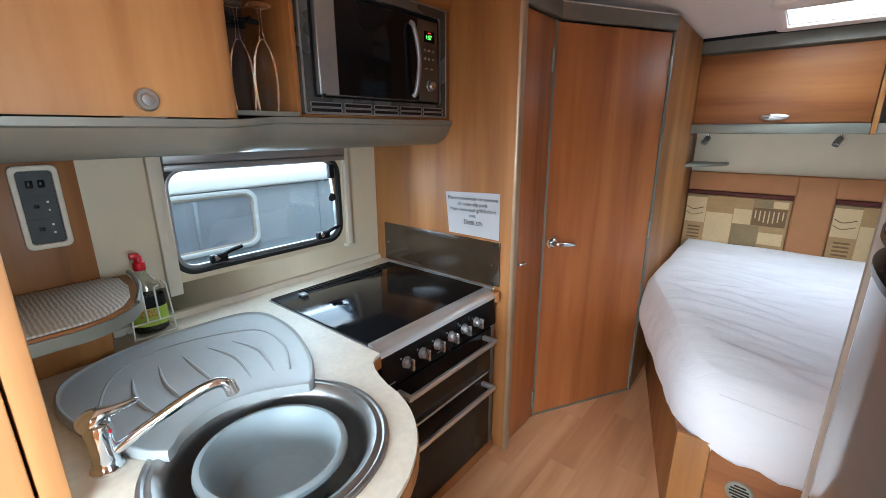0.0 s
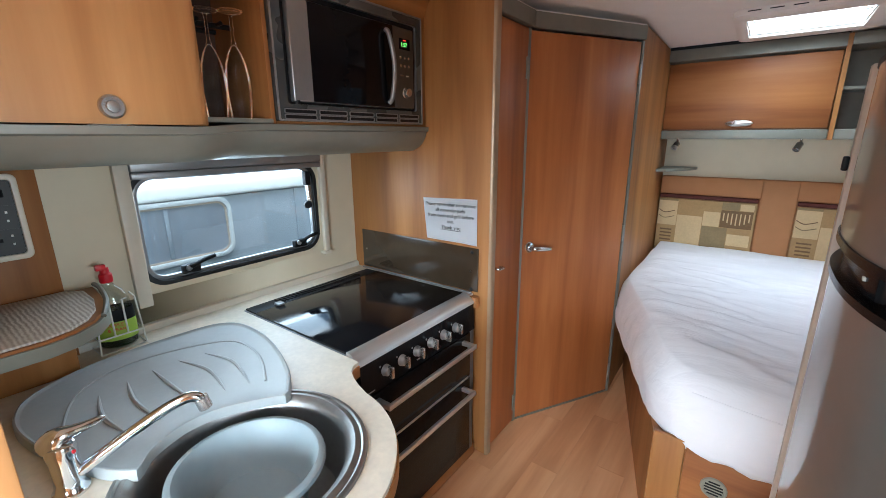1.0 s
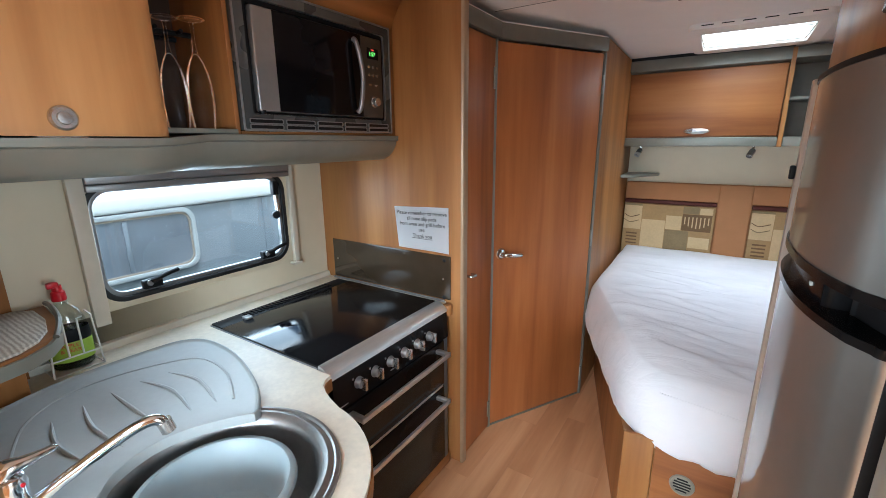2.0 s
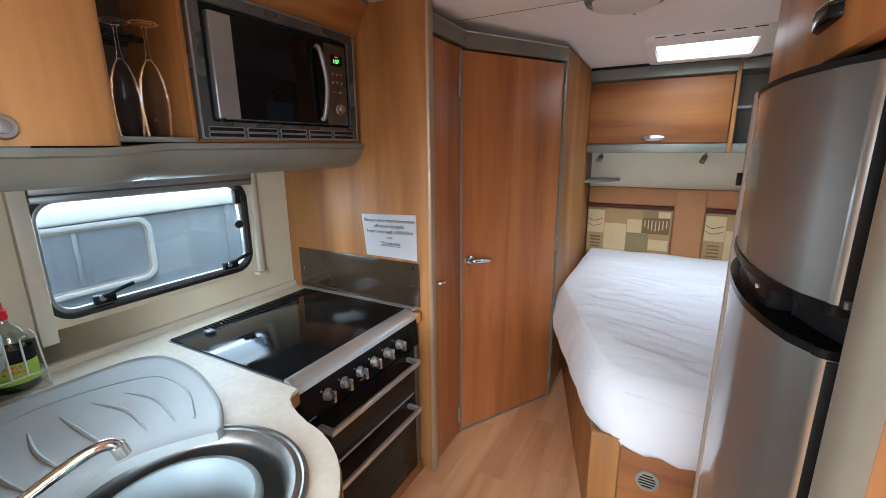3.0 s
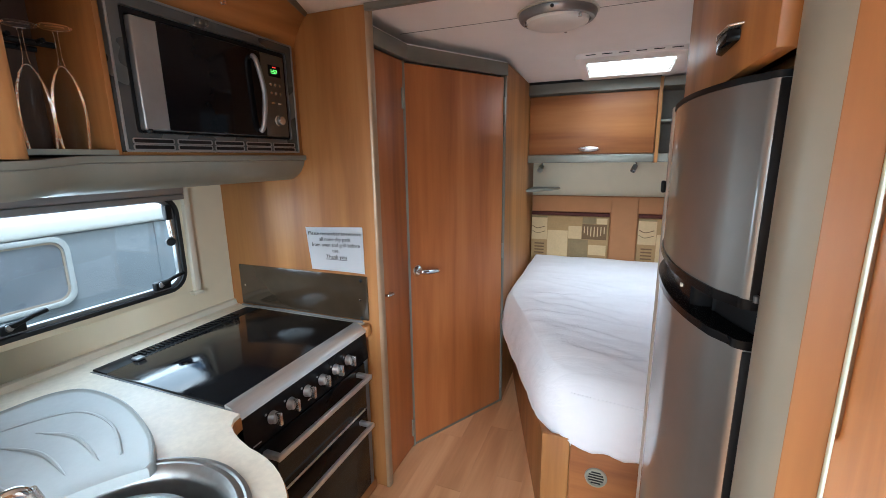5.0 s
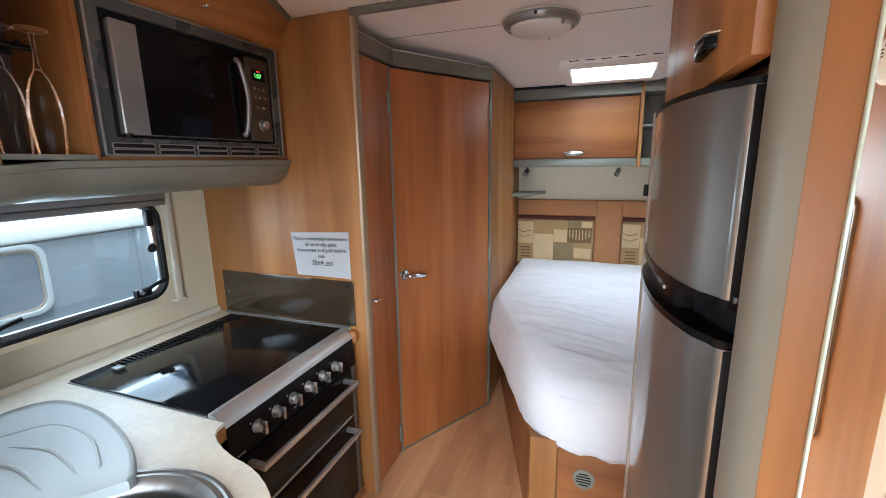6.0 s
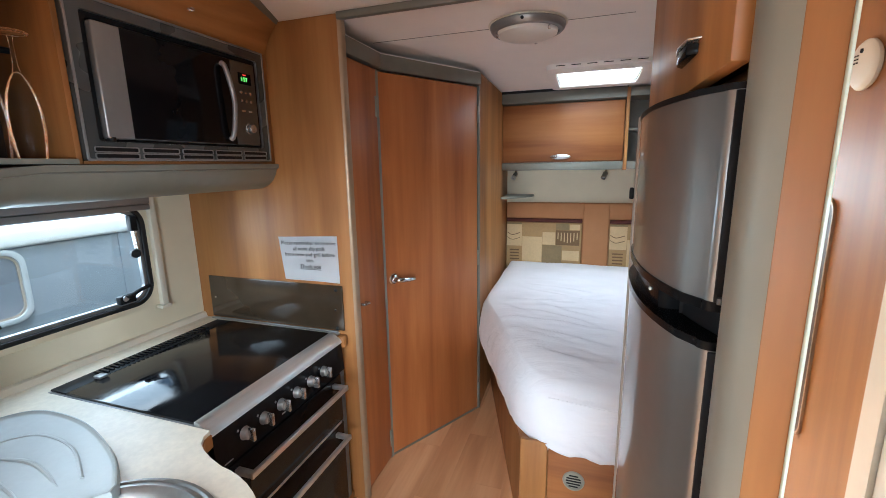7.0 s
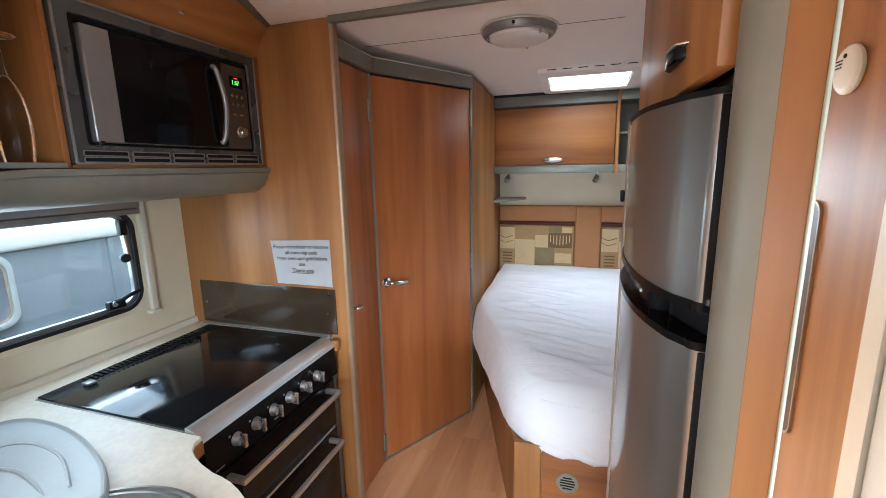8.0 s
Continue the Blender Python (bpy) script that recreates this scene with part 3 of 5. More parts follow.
part("back", prism(rounded(-0.515, -0.443, 0.741, 1.419, 0.035), 0.617, 0.6196, "x"), DARK_BACK, recess)
alarm = thing("smoke_alarm", (0.62, -0.38, 1.74), "round white smoke alarm on the panel", "smoke alarm")
part("body", lathe([(0.0, 0.018), (0.042, 0.0175), (0.052, 0.015), (0.057, 0.010), (0.057, 0.004), (0.053, 0.003), (0.053, 0.0), (0.0, 0.0)], (0.62, -0.405, 1.742), 40, (-1, 0, 0)), WHITE, alarm)
part("button", lathe([(0.0, 0.021), (0.005, 0.020), (0.006, 0.016), (0.0, 0.016)], (0.62, -0.405, 1.774), 12, (-1, 0, 0)), BLACK, alarm)
for i in range(3):
    for j in range(3):
        part("sound_slot", box(0.6005, 0.604, -0.440 + 0.010 * i, -0.435 + 0.010 * i, 1.748 + 0.008 * j, 1.751 + 0.008 * j), BLACK, alarm)

# ---- window over the worktop, and what stands outside ----
window = thing("window_1", (-1.77, 0.9, 0.96), "hinged acrylic caravan window with black rubber seal", "window", kind="structure")
ring_out = rounded(0.510, 1.286, 0.972, 1.392, 0.085, 8)
ring_in = rounded(0.529, 1.267, 0.990, 1.375, 0.068, 8)
part("rubber_seal", prism(ring_out, -1.760, -1.742, "x", [ring_in], 0.003), RUBBER, window)
part("inner_rim", prism(ring_in, -1.772, -1.752, "x", [rounded(0.542, 1.253, 1.005, 1.362, 0.058, 8)], 0.002), SILVER_PL, window, "thin grey inner rim")
pane = part("pane", prism(rounded(0.51, 1.285, 0.97, 1.39, 0.08, 8), -1.785, -1.782, "x"), PANE, window)
pane.visible_shadow = False
for y in (0.675, 1.165):
    base_ = part("catch", box(-1.758, -1.730, y - 0.034, y + 0.032, 1.000, 1.034, 0.006), BLACK, window)
    part("lever", tube(smooth_path([(-1.738, y - 0.012, 1.024), (-1.722, y + 0.010, 1.034), (-1.718, y + 0.045, 1.046), (-1.720, y + 0.085, 1.053)], 5), 0.006, 8, [0.013, 0.013, 0.012, 0.011, 0.010] + [0.008] * 11), BLACK, base_)
    part("latch_boss", lathe([(0, 0.014), (0.010, 0.012), (0.013, 0.0), (0, 0)], (-1.735, y - 0.012, 1.022), 14, (1, 0, 0.4)), SILVER_PL, base_)
stay = part("stay_arm", tube([(-1.752, 1.236, 1.345), (-1.740, 1.238, 1.205)], 0.010, 12), SATIN, window, "satin telescopic window stay")
part("stay_knob", lathe([(0, 0.034), (0.017, 0.032), (0.020, 0.016), (0.014, 0.008), (0.014, 0), (0, 0)], (-1.752, 1.232, 1.195), 16, (1, -0.5, 0)), BLACK, stay)
part("stay_bracket", box(-1.762, -1.736, 1.222, 1.250, 1.285, 1.350, 0.004), BLACK, stay)
solid("trim_window_reveal", prism([(0.486, 0.955), (1.306, 0.955), (1.306, 1.41), (0.486, 1.41)], -1.7495, -1.7455, "x", [rounded(0.512, 1.283, 0.975, 1.388, 0.082, 8)]), CREAM, "cream lining round the window", "trim", kind="structure")
blind = thing("window_blind", (-1.74, 0.9, 1.4), "cream plastic blind frame with grey cassette around the window", "blind")
part("side_rail", box(-1.749, -1.722, 0.478, 0.524, 0.915, 1.435, 0.004), CREAM_PL, blind)
part("side_rail", box(-1.749, -1.724, 1.300, 1.328, 0.945, 1.440, 0.004), CREAM_PL, blind)
part("rail_foot", box(-1.749, -1.712, 1.284, 1.330, 0.938, 0.952, 0.003), CREAM_PL, blind)
part("cassette", box(-1.749, -1.712, 0.525, 1.299, 1.392, 1.440, 0.006), SILVER_PL, blind)
part("pull_bar", box(-1.740, -1.714, 0.525, 1.298, 1.368, 1.391, 0.004), SILVER_PL, blind)

ground = solid("ground", box(-60, 60, -60, 60, -0.75, -0.70), GROUND, "dark tarmac yard outside", "ground", kind="structure")
solid("backdrop", box(-16.1, -16.0, -25, 30, -0.69, 9.0), DAYLIGHT, "bright overcast sky beyond the van", "sky", kind="structure")
neighbour = thing("parked_van", (-3.4, 1.5, -0.7), "grey van parked alongside, with a white roof edge", "van")
part("body", box(-5.0, -3.0, -1.5, 5.0, -0.45, 1.118, 0.02, 3), NEIGHBOUR, neighbour)
part("roof", box(-5.0, -2.97, -1.55, 5.05, 1.120, 1.22, 0.02, 3), NEIGHBOUR_WHITE, neighbour)
frame_ = part("side_window", prism(rounded(0.10, 1.475, 0.70, 1.115, 0.09, 8), -3.0, -2.975, "x", [rounded(0.130, 1.445, 0.73, 1.085, 0.07, 8)], 0.004), FRAME_PALE, neighbour, "rounded grey window frame")
part("inner_seal", prism(rounded(0.1305, 1.4445, 0.7305, 1.0845, 0.07, 8), -2.994, -2.984, "x", [rounded(0.142, 1.433, 0.742, 1.073, 0.06, 8)]), TAUPE, frame_, "thin brownish inner seal")
part("window_pane", prism(rounded(0.12, 1.455, 0.72, 1.095, 0.06, 8), -2.998, -2.990, "x"), NEIGHBOUR_GLASS, frame_)
part("divider", box(-2.991, -2.982, 1.05, 1.075, 0.75, 1.065, 0.003), NEIGHBOUR, frame_)
for y in (2.0, 3.4):
    part("panel_rib", box(-3.008, -2.992, y, y + 0.008, -0.4, 1.11, 0.002), NEIGHBOUR, neighbour)
for y in (-0.7, 3.9):
    wheel = part("wheel", lathe([(0, 0.2), (0.2, 0.2), (0.32, 0.19), (0.34, 0.15), (0.34, 0.02), (0.3, 0), (0, 0)], (-3.25, y, -0.36), 28, (1, 0, 0)), RUBBER, neighbour)
    part("rim", lathe([(0, 0.215), (0.12, 0.215), (0.2, 0.203), (0, 0.2)], (-3.25, y, -0.36), 24, (1, 0, 0)), SILVER_PL, wheel)

# ---- roof light and ceiling lamp ----
rl = thing("roof_light", (0.045, 2.845, 2.03), "rectangular white roof light bright with daylight", "roof light")


def roof_frame():
    bm = prism(rounded(-0.242, 0.325, 2.545, 3.14, 0.05), -0.026, 0.004, "z", [rounded(-0.192, 0.267, 2.672, 3.048, 0.012)], 0.006)
    for v in bm.verts:
        v.co.z += ceiling_height(v.co.y)
    return bm


part("frame", roof_frame(), CEIL, rl)
part("rim", prism(rounded(-0.20, 0.275, 2.665, 3.055, 0.012), 2.030, 2.040, "z", [rounded(-0.186, 0.261, 2.679, 3.041, 0.008)], 0.002), WHITE, rl)
part("sky_pane", box(-0.198, 0.273, 2.667, 3.053, 2.050, 2.056), DAYLIGHT, rl, "glowing white daylight pane")
for i in range(6):
    x = -0.185 + 0.082 * i
    part("vent_slot", box(x, x + 0.05, 2.5425, 2.5465, ceiling_height(2.545) - 0.013, ceiling_height(2.545) - 0.009), BLACK, rl, "dark vent slot in the frame")
for x, y in ((-0.165, 2.70), (0.240, 2.70)):
    part("catch", box(x - 0.012, x + 0.012, y - 0.006, y + 0.006, 2.022, 2.030, 0.002), WHITE, rl)
LX = -0.252
lamp = thing("ceiling_lamp", (LX, 1.885, 2.08), "round silver ceiling lamp with opal glass, switched off", "ceiling lamp")
LZ = ceiling_height(1.885)
part("rim", lathe([(0.0, -0.004), (0.150, -0.004), (0.151, -0.010), (0.147, -0.022), (0.140, -0.030), (0.127, -0.032), (0.122, -0.022), (0.0, -0.022)], (LX, 1.885, LZ), 56), SILVER_PL, lamp)
part("opal_glass", lathe([(0.122, -0.028), (0.118, -0.040), (0.10, -0.048), (0.06, -0.053), (0.0, -0.054)], (LX, 1.885, LZ), 48), OPAL, lamp, "white opal glass dish")
for a in (80, 200, 320):
    q = (LX + 0.122 * math.cos(radians(a)), 1.885 + 0.122 * math.sin(radians(a)))
    part("screw", lathe([(0, -0.048), (0.006, -0.046), (0.007, -0.036), (0, -0.028)], (*q, LZ), 12), CHROME, lamp)
part("base_ring", lathe([(0.0, 0.0), (0.158, 0.0), (0.158, -0.004), (0.0, -0.005)], (LX, 1.885, LZ), 56), CREAM_PL, lamp, "thin pale base ring")
part("switch", lathe([(0, 0.012), (0.006, 0.011), (0.007, 0.0), (0, 0)], (LX, 1.740, LZ - 0.016), 14, (0, -1, -0.2)), BLACK, lamp)


# ---- kitchen ----
SINK_C = (-0.83, 0.37)
BULGE_C, BULGE_R = (-0.84, 0.36), 0.338


def worktop_outline(grow=0.0):
    pts = [(-1.75, 0.046), (-0.84 + math.cos(radians(-68)) * (BULGE_R + grow), 0.046)]
    for a in range(-60, 86, 6):
        pts.append((BULGE_C[0] + (BULGE_R + grow) * math.cos(radians(a)), BULGE_C[1] + (BULGE_R + grow) * math.sin(radians(a))))
    pts += [(-0.855 + grow * 0.2, 0.712 + grow), (-0.893 + grow * 0.3, 0.728 + grow), (-0.925 + grow * 0.6, 0.748 + grow * 0.8), (-0.943 + grow, 0.772), (-0.948 + grow, 0.798)]
    return pts


TOP_Z = 0.822
worktop = thing("worktop", (-1.2, 0.4, 0.78), "cream mottled worktop with a bulge round the sink", "worktop")
top_ring = worktop_outline() + [(-1.632, 0.798), (-1.632, 1.482), (-1.01, 1.482), (-0.985, 1.516), (-1.75, 1.516)]
part("top", prism(top_ring, TOP_Z - 0.012, TOP_Z, "z", [circle(*SINK_C, 0.225, 40)]), TOP, worktop)
part("edging", prism(worktop_outline(0.004) + [(-1.2, 0.798), (-1.2, 0.046)], TOP_Z - 0.050, TOP_Z - 0.0125, "z", [circle(*SINK_C, 0.225, 40)]), WOOD_Y, worktop, "cherry wood edge under the worktop")
part("edge_knob", lathe([(0, 0), (0.018, 0.0), (0.020, 0.006), (0.020, 0.040), (0.017, 0.046), (0, 0.046)], (-0.962, 1.496, TOP_Z - 0.05), 20), WOOD, worktop, "small round cherry corner piece")
solid("trim_upstand", prism([(-1.7495, TOP_Z), (-1.728, TOP_Z), (-1.735, TOP_Z + 0.022), (-1.7495, TOP_Z + 0.026)], 0.047, 1.516, "y"), CREAM_PL, "narrow cream upstand behind the worktop", "trim", kind="structure")

base = thing("kitchen_cabinet", (-1.2, 0.4, 0), "cherry base cabinet with a curved front under the worktop", "cabinet")
part("body", prism(worktop_outline(-0.02)[:-2] + [(-0.955, 0.785), (-1.60, 0.785), (-1.60, 0.047)], 0.08, TOP_Z - 0.051, "z", [circle(*SINK_C, 0.235, 40)]), WOOD, base)
part("plinth", prism(worktop_outline(-0.06)[:-2] + [(-0.97, 0.78), (-1.60, 0.78), (-1.60, 0.047)], 0.0, 0.079), TRIM_DARK, base)

sink = thing("sink", (*SINK_C, 0.67), "round stainless steel sink with a ridged rim", "sink")
part("bowl", lathe([(0.258, 0.003), (0.256, 0.007), (0.248, 0.009), (0.243, 0.006), (0.238, 0.009), (0.230, 0.010), (0.224, 0.006), (0.219, 0.002), (0.211, -0.006), (0.206, -0.03), (0.198, -0.125), (0.185, -0.146), (0.16, -0.152), (0.03, -0.155), (0, -0.155), (0, -0.158), (0.162, -0.155), (0.19, -0.15), (0.204, -0.12), (0.212, -0.02), (0.222, 0.001), (0.258, 0.001)], (*SINK_C, TOP_Z), 72), SINK, sink)
part("drain", lathe([(0, 0.004), (0.02, 0.004), (0.035, 0.006), (0.038, 0.002), (0.038, 0), (0, 0)], (*SINK_C, TOP_Z - 0.155), 24), CHROME, sink)
bowl = thing("washing_up_bowl", (*SINK_C, 0.67), "round blue-grey plastic washing-up bowl in the sink", "bowl")
part("tub", lathe([(0.0, -0.118), (0.100, -0.118), (0.107, -0.116), (0.112, -0.108), (0.136, -0.030), (0.142, -0.008), (0.147, -0.002), (0.155, -0.002), (0.161, -0.006), (0.163, -0.014), (0.160, -0.018), (0.155, -0.012), (0.149, -0.010), (0.145, -0.016), (0.139, -0.034), (0.116, -0.112), (0.110, -0.122), (0.102, -0.124), (0.098, -0.152), (0.094, -0.152), (0.094, -0.124), (0, -0.124)], (SINK_C[0] + 0.004, SINK_C[1] - 0.003, TOP_Z), 64), BOWL_PL, bowl, angle=42)


def build_drainer():
    d = thing("draining_board", (-1.25, 0.4, TOP_Z), "grey plastic draining board with curved ridges beside the sink", "draining board")
    back = [Vector((x, y, 0)) for x, y in ((-0.952, 0.200), (-1.00, 0.165), (-1.137, 0.112), (-1.298, 0.080), (-1.40, 0.086), (-1.478, 0.125), (-1.535, 0.22), (-1.562, 0.36), (-1.555, 0.58), (-1.527, 0.665), (-1.460, 0.704), (-1.33, 0.705), (-1.20, 0.678), (-1.046, 0.620), (-0.945, 0.555))]
    curve = smooth_path(back, 5)
    inner = smooth_path([Vector((x, y, 0)) for x, y in ((-0.938, 0.535), (-0.98, 0.478), (-1.022, 0.398), (-1.028, 0.325), (-1.0, 0.250), (-0.960, 0.212))], 5)
    ring = [(p.x, p.y) for p in curve + inner]
    cx, cy = -1.27, 0.39

    def shrunk(k):
        return [(cx + (x - cx) * k, cy + (y - cy) * k) for x, y in ring]
    bm = bmesh.new()
    levels = [(1.0, 0.002), (1.0, 0.021), (0.992, 0.027), (0.980, 0.028), (0.965, 0.023), (0.955, 0.020)]
    rings = [[bm.verts.new((x, y, TOP_Z + z)) for x, y in shrunk(k)] for k, z in levels]
    for a, b in zip(rings, rings[1:]):
        for i in range(len(a)):
            j = (i + 1) % len(a)
            bm.faces.new((a[i], a[j], b[j], b[i]))
    edges = [bm.edges.get((rings[-1][i], rings[-1][(i + 1) % len(ring)])) for i in range(len(ring))]
    bmesh.ops.triangle_fill(bm, use_beauty=True, edges=edges)
    edges = [bm.edges.get((rings[0][i], rings[0][(i + 1) % len(ring)])) for i in range(len(ring))]
    bmesh.ops.triangle_fill(bm, use_beauty=True, edges=edges)
    part("tray", bm, GREY_PL, d, angle=50)
    ridges = (((-1.358, 0.522), (-1.23, 0.547), (-1.08, 0.515)), ((-1.376, 0.452), (-1.24, 0.479), (-1.099, 0.458)), ((-1.378, 0.381), (-1.251, 0.380), (-1.103, 0.384)),
              ((-1.367, 0.314), (-1.235, 0.292), (-1.093, 0.303)), ((-1.351, 0.244), (-1.23, 0.221), (-1.113, 0.235)))
    for a, b, c in ridges:
        path = smooth_path([(*a, TOP_Z + 0.019), (*b, TOP_Z + 0.021), (*c, TOP_Z + 0.019)], 8)
        n = len(path)
        part("ridge", tube(path, 0.006, 8, [0.0015 + 0.0045 * math.sin(math.pi * i / (n - 1)) for i in range(n)]), GREY_PL, d)
    lip = smooth_path([(x, y, TOP_Z + 0.0195) for x, y in ((-1.25, 0.145), (-1.388, 0.202), (-1.464, 0.296), (-1.47, 0.414), (-1.421, 0.551), (-1.35, 0.623), (-1.203, 0.616), (-1.055, 0.549))], 8)
    part("inner_rib", tube(lip, 0.004, 8), GREY_PL, d)


build_drainer()

tap = thing("mixer_tap", (-1.035, 0.112, TOP_Z), "chrome single-lever mixer tap with a long swivel spout", "tap")
TX, TY = -1.035, 0.112
part("body", lathe([(0, 0.0), (0.030, 0.0), (0.031, 0.006), (0.026, 0.012), (0.0235, 0.03), (0.024, 0.075), (0.026, 0.095), (0.022, 0.108), (0.010, 0.114), (0, 0.115)], (TX, TY, TOP_Z), 32), CHROME, tap)
part("lever", tube(smooth_path([(TX - 0.018, TY - 0.012, TOP_Z + 0.102), (TX - 0.004, TY + 0.004, TOP_Z + 0.122), (TX + 0.002, TY + 0.035, TOP_Z + 0.126), (TX + 0.002, TY + 0.075, TOP_Z + 0.128)], 6), 0.01, 12, [0.024, 0.026, 0.026, 0.025, 0.024, 0.023, 0.021, 0.019, 0.017, 0.015, 0.013, 0.012, 0.011, 0.010, 0.009, 0.008, 0.008, 0.007, 0.004]), CHROME, tap)
spout = smooth_path([(TX + 0.010, TY + 0.018, TOP_Z + 0.040), (TX + 0.042, TY + 0.080, TOP_Z + 0.083), (TX + 0.075, TY + 0.145, TOP_Z + 0.124), (TX + 0.096, TY + 0.186, TOP_Z + 0.144), (TX + 0.106, TY + 0.210, TOP_Z + 0.144), (TX + 0.110, TY + 0.221, TOP_Z + 0.126)], 6)
spout_ = part("spout", tube(spout, 0.0115, 16), CHROME, tap)
part("aerator", tube([(TX + 0.1090, TY + 0.219, TOP_Z + 0.138), (TX + 0.1125, TY + 0.225, TOP_Z + 0.112)], 0.0145, 16), SATIN, spout_)
part("red_mark", lathe([(0, 0.003), (0.004, 0.002), (0.004, 0), (0, 0)], (TX + 0.021, TY + 0.014, TOP_Z + 0.094), 10, (0.8, 0.6, 0.1)), RED, tap)

# washing-up liquid in its wire holder
BX, BY = -1.685, 0.392
bottle = thing("soap_bottle", (BX, BY, TOP_Z), "clear bottle half full of green washing-up liquid with a red cap", "bottle")


def oval(profile, squash=0.66):
    bm = lathe(profile, (0, 0, 0), 28)
    bmesh.ops.scale(bm, verts=bm.verts, vec=(squash, 1, 1))
    bmesh.ops.rotate(bm, verts=bm.verts, matrix=Matrix.Rotation(radians(-18), 3, "Z"))
    bmesh.ops.translate(bm, verts=bm.verts, vec=(BX, BY, TOP_Z))
    return bm


part("bottle_wall", oval([(0, 0.008), (0.0488, 0.008), (0.0549, 0.014), (0.0561, 0.10), (0.0525, 0.145), (0.0488, 0.170), (0.0366, 0.198), (0.0195, 0.215), (0.0159, 0.225), (0.0159, 0.236)]), CLEAR_PL, bottle)
part("liquid", oval([(0, 0.010), (0.0464, 0.010), (0.0525, 0.016), (0.0537, 0.052), (0, 0.052)]), SOAP, bottle, "dark green liquid")
part("cap", oval([(0.0, 0.230), (0.018, 0.230), (0.019, 0.236), (0.018, 0.256), (0.013, 0.262), (0.012, 0.278), (0.0, 0.280)], 1.0), RED, bottle, "red flip cap")
part("spout", box(BX - 0.006, BX + 0.012, BY - 0.024, BY + 0.004, TOP_Z + 0.272, TOP_Z + 0.290, 0.003), RED, bottle)
label_ = part("label", oval([(0.0567, 0.035), (0.0573, 0.036), (0.0576, 0.098), (0.0571, 0.099)]), GREEN, bottle, "green and black printed label")
part("label_top", oval([(0.0573, 0.0995), (0.0576, 0.100), (0.0551, 0.138), (0.0549, 0.139)]), BLACK, label_)
lettering("label_word", "APPLE\n& PEAR", 0.016, (BX + 0.0415, BY - 0.010, TOP_Z + 0.082), Matrix.Rotation(radians(72), 3, "Z") @ Matrix.Rotation(radians(90), 3, "X"), RED, label_)
caddy = thing("wire_holder", (BX, BY, TOP_Z), "white coated wire holder round the bottle", "wire holder")
hx, hy = 0.046, 0.064
rect = [(BX - hx, BY - hy), (BX + hx, BY - hy), (BX + hx, BY + hy), (BX - hx, BY + hy)]
for z in (0.004, 0.055):
    part("hoop", tube([(x, y, TOP_Z + z) for x, y in rect], 0.0028, 8, closed=True), WHITE, caddy)
for x in (BX + hx,):
    for y in (BY - hy, BY + hy):
        part("upright", tube([(x, y, TOP_Z + 0.004), (x - 0.004, y * 0.85 + BY * 0.15, TOP_Z + 0.175), (x - 0.05, y * 0.85 + BY * 0.15, TOP_Z + 0.178)], 0.0028, 8), WHITE, caddy)
for y in (BY - 0.018, BY + 0.018):
    part("upright", tube([(BX + hx, y, TOP_Z + 0.055), (BX + hx - 0.003, y, TOP_Z + 0.172), (BX + hx - 0.004, y * 0.5 + BY * 0.5 + (0.024 if y > BY else -0.024), TOP_Z + 0.175)], 0.0028, 8), WHITE, caddy)

# sockets and corner shelf
board = solid("wall_board", box(-1.7495, -1.715, 0.046, 0.290, TOP_Z, 1.43, 0.002), WOOD, "cherry board on the wall behind the corner shelf", "wall", kind="structure")
sock = thing("socket_plate", (-1.712, 0.19, 1.29), "pale rounded plate with black switched sockets", "socket")
part("surround", prism(rounded(0.138, 0.246, 1.168, 1.412, 0.018), -1.7148, -1.700, "x", [rounded(0.153, 0.231, 1.184, 1.396, 0.010)], 0.004), CREAM_PL, sock, "pale cream rounded surround")
part("insert", prism(rounded(0.1535, 0.2305, 1.1845, 1.3955, 0.009), -1.7147, -1.706, "x"), SOCKET, sock)
for k, z in enumerate((1.358, 1.295, 1.228)):
    m_ = part("module", box(-1.707, -1.7045, 0.157, 0.227, z - 0.030, z + 0.030), SOCKET, sock)
    if k:
        for dz in (0.011, -0.013):
            part("indicator", box(-1.704, -1.7025, 0.206, 0.211, z + dz - 0.003, z + dz + 0.003), WHITE, m_)
        part("switch", box(-1.704, -1.7005, 0.176, 0.188, z - 0.005, z + 0.005, 0.001), BLACK_GLOSS, m_)
    else:
        for y in (0.178, 0.204):
            part("switch", box(-1.704, -1.699, y - 0.008, y + 0.008, z - 0.010, z + 0.012, 0.003), BLACK_GLOSS, m_)


def shelf_outline(k=0.0):
    return [(-1.714 + k, 0.0465 + k * 0), (-1.315 - k, 0.0465), (-1.315 - k, 0.17 - k), (-1.335 - k, 0.235 - k), (-1.375 - k, 0.285 - k), (-1.44 - k, 0.325 - k), (-1.54 - k, 0.35 - k), (-1.714 + k, 0.365 - k)]


shelf = thing("corner_shelf", (-1.55, 0.2, 1.0), "rounded cherry corner shelf with grey edging", "shelf")
part("board", prism(shelf_outline(0.006), 1.005, 1.040), WOOD_Y, shelf)
part("support", box(-1.7142, -1.585, 0.0465, 0.262, TOP_Z, 1.0045, 0.002), WOOD, shelf, "dark cherry block under the shelf")
part("edging", prism(shelf_outline(0.0), 0.998, 1.032, "z", [shelf_outline(0.007)[:1] + shelf_outline(0.007)[1:]]), TRIM, shelf, "grey-green metal edging")
